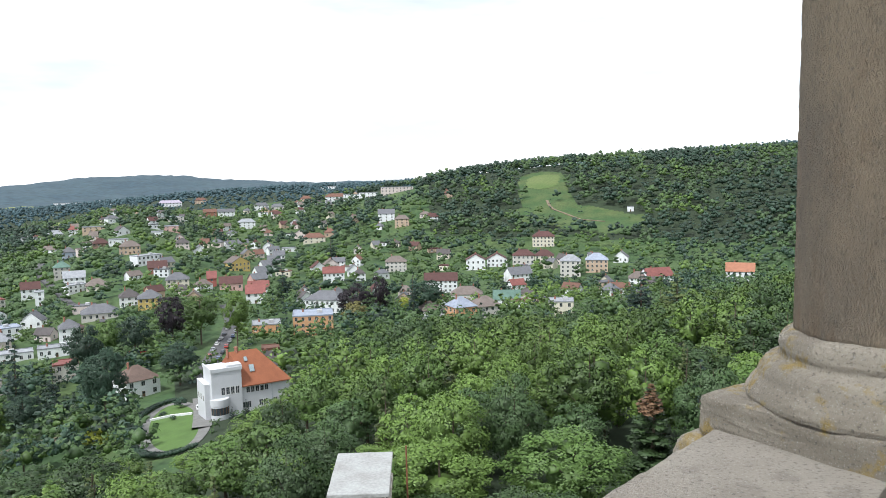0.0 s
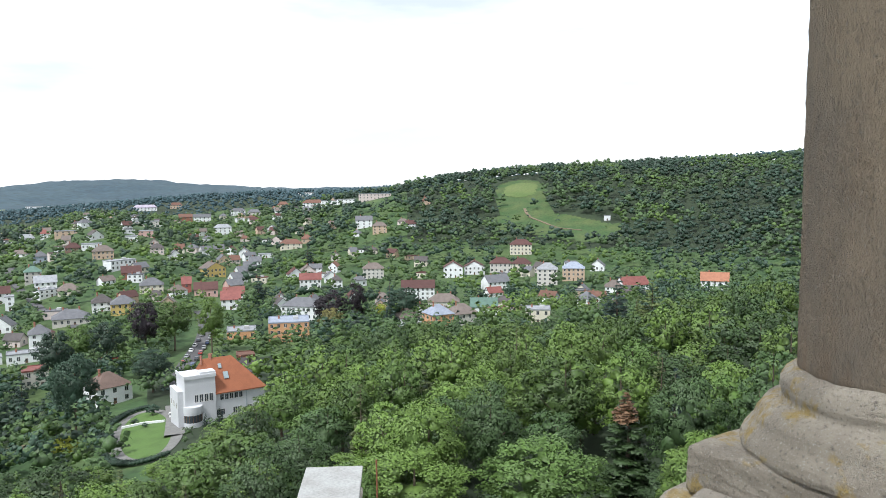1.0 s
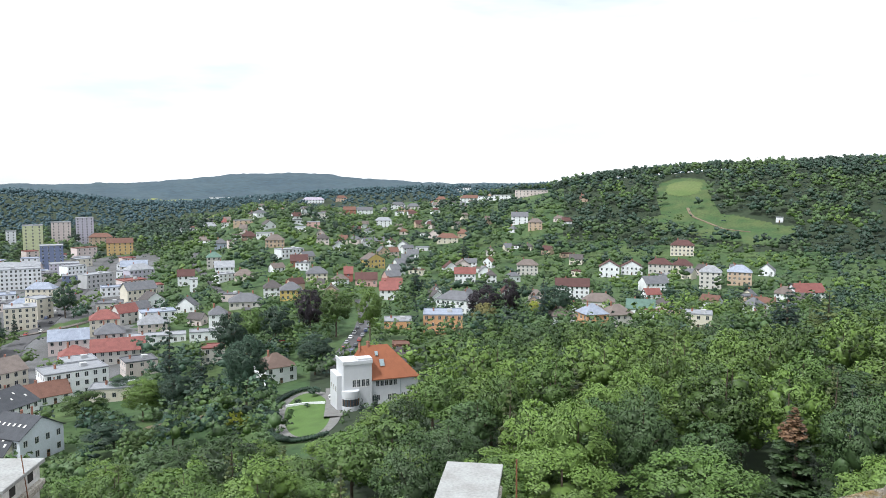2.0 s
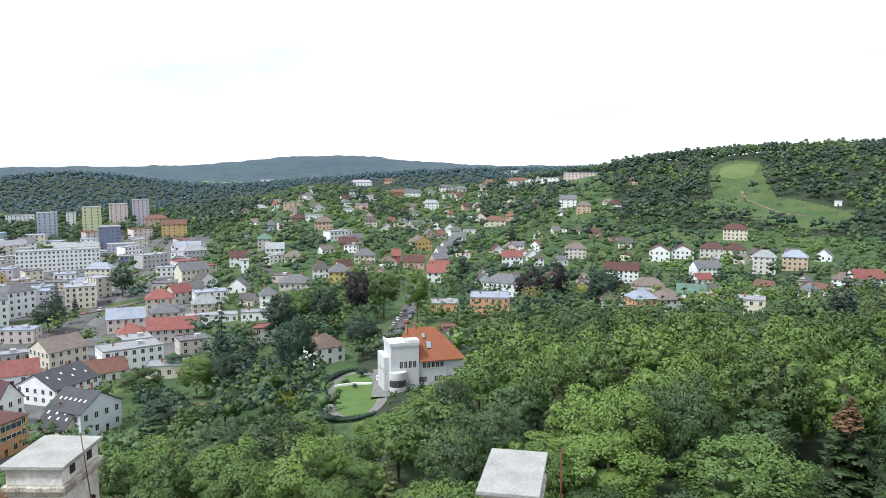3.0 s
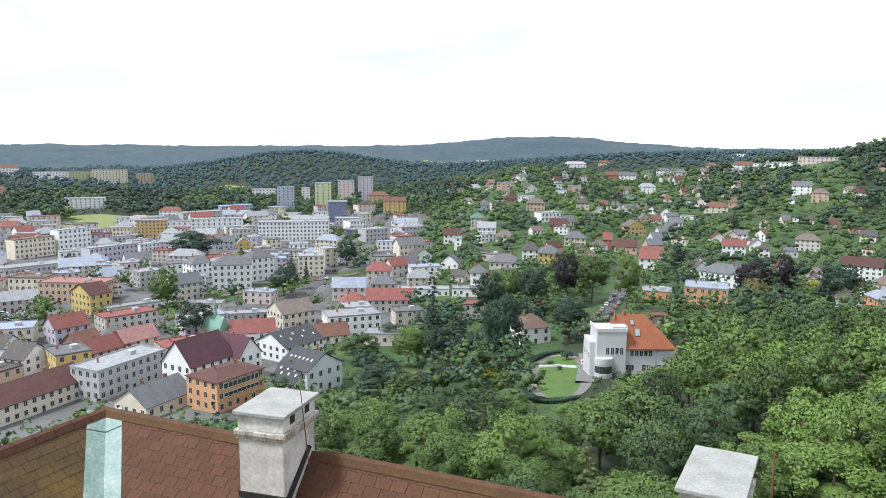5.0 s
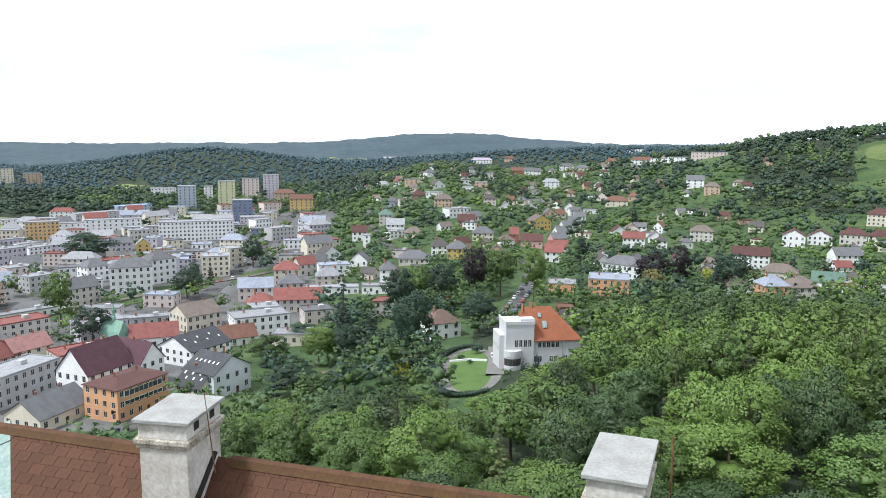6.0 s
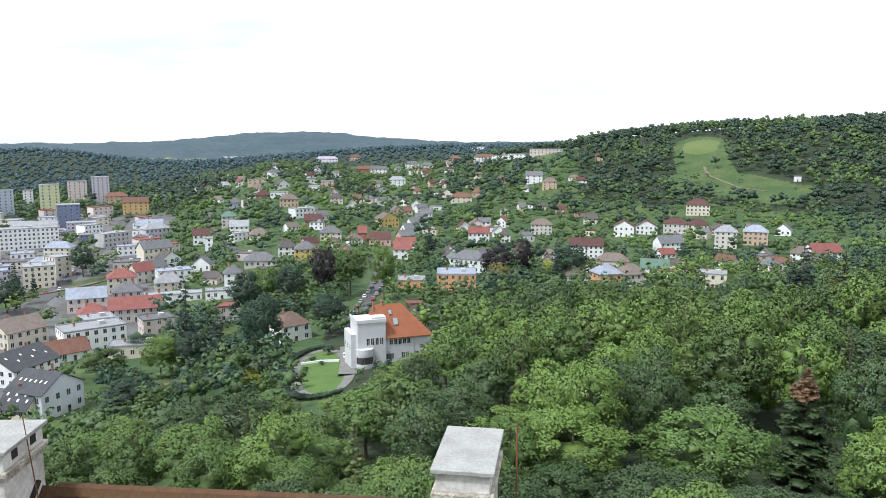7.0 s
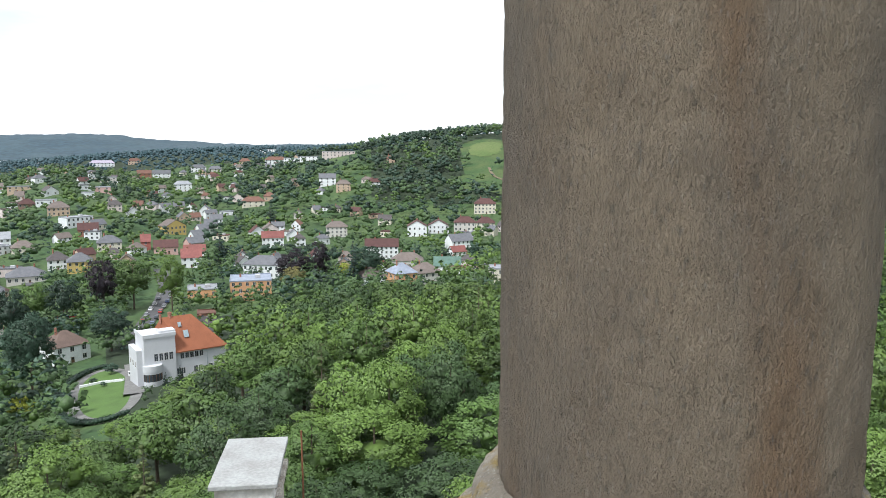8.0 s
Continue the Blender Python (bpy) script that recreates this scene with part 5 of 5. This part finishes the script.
def build_villa():
    ob = thing("villa", pose(-68.8, 218.9, 15.7, 0, 0, 31) @ Matrix.Diagonal((0.84, 0.96, 0.96, 1)), "large white villa with a stepped tower and orange tiled hip roof", "house")
    FOOTPRINTS.append((-66, 229, 13))
    FOOTPRINTS.append((-56, 235, 13))
    bm = add_box(box(0, 10.6, 0, 10, -2, 15.4), -0.25, 10.85, -0.25, 10.25, 15.4, 15.9)
    add_box(bm, -0.25, 10.85, -0.25, 0.15, 15.9, 16.5)
    add_box(bm, -0.25, 0.15, 0.15, 10.25, 15.9, 16.5)
    add_box(bm, 5.5, 10.85, 0.15, 4.0, 15.9, 17.1)
    part("tower", bm, villa_white, ob, "white square tower with a stepped parapet")
    part("wing", box(10.6, 28.6, 0.7, 14, -2, 9.7), villa_white, ob)
    part("side_wing", box(-1.9, 0, 2.2, 12, -2, 11.5), villa_white, ob)
    part("plinth", box(5.5, 28.75, 0.4, 0.72, -2, 1.5), dark_stone, ob, "dark rubble stone plinth")
    # bay with a balcony
    arc = [(2.5 + 3.1 * math.cos(a), -3.0 * max(0, math.sin(a)) * 0.75) for a in [math.pi * i / 16 for i in range(17)]]
    for n, z0, z1, g, mat in (("bay_foot", -2.0, 0.9, 0.9, dark_stone), ("bay", 0.9, 2.4, 1.0, villa_white), ("bay_glazing", 2.4, 4.7, 0.96, glass), ("bay_head", 4.7, 5.3, 1.0, villa_white), ("balcony_parapet", 5.3, 7.2, 1.06, villa_white)):
        bm = bmesh.new()
        a, b = [[bm.verts.new((2.5 + (x - 2.5) * g, y * g, z)) for x, y in arc] for z in (z0, z1)]
        for i in range(16):
            bm.faces.new((a[i], a[i + 1], b[i + 1], b[i]))
        bm.faces.new((a[0], b[0], b[16], a[16]))
        bm.faces.new(a)
        bm.faces.new(b[::-1])
        part(n, bm, mat, ob)
    for k in range(1, 16, 2):
        x, y = arc[k]
        part("glazing_bar", box(x - 0.07, x + 0.07, y - 0.02, y + 0.12, 2.4, 4.7), door_wood, ob)
    # roof
    bm, h, rise = bmesh.new(), 9.7, 9.9
    x0, x1, y0, y1 = 4.0, 29.3, 0.05, 14.7
    lo = [bm.verts.new(p) for p in ((10.7, y0, h - 0.15), (x1, y0, h - 0.15), (x1, y1, h - 0.15), (x0, y1, h - 0.15))]
    up = [bm.verts.new(p) for p in ((10.7, y0, h + 0.15), (x1, y0, h + 0.15), (x1, y1, h + 0.15), (x0, y1, h + 0.15))]
    r0, r1 = bm.verts.new((8.5, 7.4, h + rise)), bm.verts.new((19.0, 7.4, h + rise))
    mid = bm.verts.new((10.7, 4.5, h + 0.15 + rise * 0.6))
    bm.faces.new(lo[::-1])
    for i in range(4):
        bm.faces.new((lo[i], lo[(i + 1) % 4], up[(i + 1) % 4], up[i]))
    for f in ((up[0], up[1], r1, mid), (mid, r1, r0), (up[1], up[2], r1), (up[2], up[3], r0, r1), (up[3], up[0], mid, r0)):
        bm.faces.new(f)
    part("roof", bm, villa_tile, ob, "orange clay-tiled hip roof")
    k = rise / 7.35
    tilt = math.degrees(math.atan(k))
    for x, y, s in ((15.5, 3.4, 1.7), (14.0, 5.4, 1.1)):
        part("dormer", add_box(box(-s / 2, s / 2, -0.7 * s, 0.7 * s, 0, 0.35), -s * 0.36, s * 0.36, -0.55 * s, 0.2 * s, 0.35, 0.38), (lead), ob, "grey metal roof window", pose(x, y, h + 0.15 + (y - y0) * k, tilt))
    part("chimney", STACK, None, ob, m=pose(11.5, 7.6, h + rise - 0.1) @ Matrix.Diagonal((1.6, 1.6, 1.2, 1)))
    part("chimney", STACK, None, ob, m=pose(8.2, 7.6, h + rise - 0.2))
    for x in (3.9, 5.6, 7.3, 9.0):
        part("window", WINDOW, None, ob, m=pose(x, 0, 8.0) @ Matrix.Diagonal((1.25, 1.2, 2.4, 1)))
    for x in (13.0, 14.7, 16.4, 18.1, 19.8):
        part("window", WINDOW, None, ob, m=pose(x, 0.7, 7.4) @ Matrix.Diagonal((1.25, 1.2, 1.8, 1)))
    for x in (11.7, 13.2, 17.6, 19.3, 23.0, 25.6):
        part("window", WINDOW, None, ob, m=pose(x, 0.7, 2.6) @ Matrix.Diagonal((1.4, 1.2, 2.0, 1)))
    for y in (4, 7, 10):
        part("window", WINDOW, None, ob, m=pose(-1.9, y, 6.0, 0, 0, -90) @ Matrix.Diagonal((1.2, 1, 1.8, 1)))
    part("drainpipe", add_rod(bmesh.new(), (21.8, 0.6, 0), (21.8, 0.6, 9.6), 0.07, 0.07), lead, ob)


build_villa()


def church_tower(x, y):
    """A slim green copper turret over a roof."""
    ob = thing("church_turret", pose(x, y, slope(x, y)) @ Matrix.Diagonal((0.55, 0.6, 0.85, 1)), "church with a verdigris green copper roof and small turret", "church")
    part("wall", box(-9, 9, -5, 5, -1, 6), WALLS["cream"], ob)
    bm = bmesh.new()
    add_prism(bm, [(-5.5, 5.8), (5.5, 5.8), (4.5, 8.0), (0, 13.5), (-4.5, 8.0)], -9.4, 9.4, "x")
    part("roof", bm, copper_far, ob)
    part("turret", lathe(bmesh.new(), [(1.5, 12.0), (1.3, 15.0), (0.9, 15.3), (0.9, 17.6), (1.3, 17.9), (1.1, 18.8), (0.3, 20.4), (0.08, 22.5)], 8), copper_far, ob)
    part("cross", add_box(box(-0.08, 0.08, -0.08, 0.08, 22.4, 24.0), -0.5, 0.5, -0.08, 0.08, 23.2, 23.4), lead, ob)
    FOOTPRINTS.append((x, y, 10))


copper_far = material("green_copper_roof", (0.20, 0.36, 0.29), 0.6, 0.2, 0.5, 4.0)
church_tower(-238, 228)


def grow_hedge():
    rng = np.random.default_rng(2)
    bits = []
    for (xa, ya), (xb, yb) in zip(HEDGE, HEDGE[1:]):
        n = max(2, int(math.hypot(xb - xa, yb - ya) / 0.8))
        for i in range(n):
            x, y = xa + (xb - xa) * i / n, ya + (yb - ya) * i / n
            for side in (-0.5, 0.5):
                px, py = x + side * rng.uniform(0.6, 1.3), y + side * 0.6
                bits.append(clump(np.array([px, py, slope(px, py) + 0.9]), 0.95, 16, 0.2, rng, core=0.9))
    tagged(new("hedge", tri_mesh("hedge", combine(bits), LEAVES["dark"])), "clipped dark green hedge along the drive", "hedge", kind="stuff")


grow_hedge()
ribbon("garden_wall", [(-92, 230), (-86, 232), (-79, 231)], 0.5, 0.4, WALLS["white"], "low white garden wall across the lawn", "wall", tall=0.5)
for bx, by, bs in ((-87, 243, 4.5), (-89, 233, 2.6), (-84, 228, 2.0)):
    tree(bx, by, bs * 0.8, bs, "cool", 1, "on the villa lawn")

# ---- parked cars ----
tyre = material("tyre_rubber", (0.02, 0.02, 0.02), 0.9, 0.2, 8.0)
PAINTS = [material("car_paint", c, 0.3, 0.08, 2.0) for c in ((0.75, 0.75, 0.74), (0.05, 0.05, 0.06), (0.36, 0.37, 0.39), (0.10, 0.14, 0.28), (0.40, 0.05, 0.04), (0.55, 0.56, 0.58))]
CAR_WORDS = ("white", "black", "grey", "dark blue", "red", "silver")


def car_model(i):
    ob = thing("car", pose(0, 0, -200), f"parked {CAR_WORDS[i]} hatchback car", "car", "parked cars")
    prof = [(-2.1, 0.3), (2.1, 0.3), (2.15, 0.62), (1.95, 0.85), (0.95, 0.98), (-1.95, 1.0), (-2.12, 0.7)]
    part("body", add_prism(bmesh.new(), prof, -0.86, 0.86, "y"), PAINTS[i], ob)
    part("cabin", add_prism(bmesh.new(), [(-1.85, 1.0), (1.0, 0.98), (0.35, 1.42), (-1.35, 1.45)], -0.76, 0.76, "y"), glass, ob, "dark car windows")
    part("roof", add_box(bmesh.new(), -1.3, 0.32, -0.74, 0.74, 1.43, 1.48), PAINTS[i], ob)
    wheel = mesh_from(add_rod(bmesh.new(), (0, -0.1, 0), (0, 0.1, 0), 0.31, 0.31, 12), "wheel", tyre)
    hub = mesh_from(add_rod(bmesh.new(), (0, -0.11, 0), (0, 0.11, 0), 0.17, 0.17, 10), "hub_cap", PAINTS[5])
    for x in (-1.3, 1.3):
        for y in (-0.8, 0.8):
            rim = part("wheel", wheel, None, ob, m=pose(x, y, 0.31))
            part("hub_cap", hub, None, rim, "grey metal hub cap")
    return ob


CARS = [car_model(i) for i in range(6)]
USED = set()


def park(x, y, turn, i):
    m = pose(x, y, slope(x, y) + 0.45, 0, 0, turn)
    if i not in USED:
        USED.add(i)
        CARS[i].matrix_basis = m
    else:
        copy_thing(CARS[i], m)



def park_cars():
    rng = random.Random(4)
    for i, (x, y) in enumerate(((-78.5, 236), (-78, 250), (-72.5, 226))):
        park(x, y, 110 + 15 * i, (0, 1, 1)[i])
    for row in range(4):
        for k in range(9):
            if rng.random() < 0.85:
                park(-372 + k * 4.2 + row * 2, 232 - row * 9 - k * 2.0, 60 + rng.uniform(-4, 4), rng.randrange(6))
    for k in range(14):
        t = k / 14
        park(-98 - 14 * t + (2.6 if k % 2 else -2.6), 312 + 90 * t, 98, rng.randrange(6))
    for k in range(13):
        t = k / 13
        park(-290 - 70 * t + (3 if k % 2 else -3), 362 + 145 * t, 116, rng.randrange(6))
    for k in range(8):
        park(-146 + (k % 4) * 3.4, 338 + (k // 4) * 9, 20, rng.randrange(6))


park_cars()


# ---- single trees ----
tree(-125, 344, 27.1, 14.4, "purple", 1, "among the houses")
tree(-149, 257, 31.7, 10.5, "needle", 1, "by the castle garden")
tree(-134, 254, 20.5, 5.7, "needle", 1, "by the castle garden")
tree(-108, 235, 26.2, 14.4, "dark", 2, "by the castle garden")
tree(-100, 281, 16.4, 15.1, "dark", 2, "by the castle garden")
tree(-96, 347, 25.9, 12.6, "fresh", 2, "among the houses")
tree(-48, 400, 21.9, 19.5, "purple", 1, "among the houses")
tree(-34, 402, 25.1, 10.3, "purple", 1, "among the houses")
tree(-16, 391, 26.8, 7.7, "needle", 1, "among the houses")
tree(-22, 421, 10.8, 7.6, "yellow", 1, "among the houses")
tree(-45, 376, 14.8, 12.6, "olive", 1, "among the houses")
tree(77, 293, 24.8, 13.7, "needle", 1, "by the castle garden")
tree(92, 298, 22.3, 14.1, "larch", 1, "by the castle garden")
tree(-141, 227, 14.9, 12.4, "fresh", 2, "by the castle garden")
tree(-99, 209, 5.9, 9.0, "yellow", 2, "by the castle garden")
tree(-108, 218, 7.8, 6.4, "purple", 1, "by the castle garden")
tree(-132, 231, 14.8, 12.3, "dark", 2, "by the castle garden")
tree(-144, 299, 26.1, 15.2, "dark", 1, "by the castle garden")
tree(-150, 333, 20.5, 15.0, "mid", 1, "among the houses")
tree(-136, 330, 22.0, 15.5, "dark", 1, "among the houses")
tree(-116, 357, 24.9, 17.1, "mid", 1, "among the houses")
tree(-247, 225, 17.1, 15.4, "dark", 1, "by the castle garden")
tree(-307, 357, 19.0, 9.2, "needle", 1, "among the houses")
tree(-305, 411, 20.6, 14.6, "dark", 1, "among the houses")
tree(-420, 384, 22.0, 34.2, "dark", 1, "among the houses")
tree(-279, 318, 16.5, 16.0, "dark", 1, "among the houses")
tree(-299, 361, 13.5, 5.0, "needle", 1, "among the houses")
tree(-296, 252, 25.9, 14.8, "mid", 1, "among the houses")
tree(-437, 390, 19.0, 9.7, "needle", 1, "among the houses")
tree(-164, 229, 10.1, 15.2, "mid", 2, "by the castle garden")
tree(-169, 260, 7.4, 14.3, "dark", 2, "by the castle garden")
tree(-131, 196, 9.5, 16.6, "dark", 2, "by the castle garden")
tree(-140, 231, 12.9, 14.6, "fresh", 2, "by the castle garden")
tree(-138, 208, 5.0, 7.8, "yellow", 2, "by the castle garden")
tree(-111, 193, 10.8, 10.5, "cool", 2, "by the castle garden")
tree(-120, 191, 8.2, 12.4, "mid", 2, "by the castle garden")
tree(6, 352, 6.9, 16.0, "mid", 1, "among the houses")
tree(-57, 212, 6.7, 2.6, "needle", 1, "by the castle garden")
tree(-62, 215, 4.8, 2.4, "needle", 1, "by the castle garden")
tree(-104, 488, 25.1, 10.5, "needle", 1, "among the houses")
tree(-101, 683, 23.9, 15.5, "needle", 1, "among the houses")
tree(-9, 400, 21.8, 18.1, "dark", 1, "among the houses")
lone_tree(-1.1, 98.7, 14.6, 14.5, "fresh", 2)
lone_tree(16.2, 99.5, 14.8, 16.5, "mid", 2)
lone_tree(31.6, 114.5, 16.9, 12.0, "withered", 2)
lone_tree(0.4, 172.7, 14.8, 10.0, "larch", 2)
lone_tree(73, 292, 19.2, 7.5, "needle", 2)
lone_tree(84, 289, 16.5, 7.5, "larch", 2)



grow_woods(grow_castle_wood())
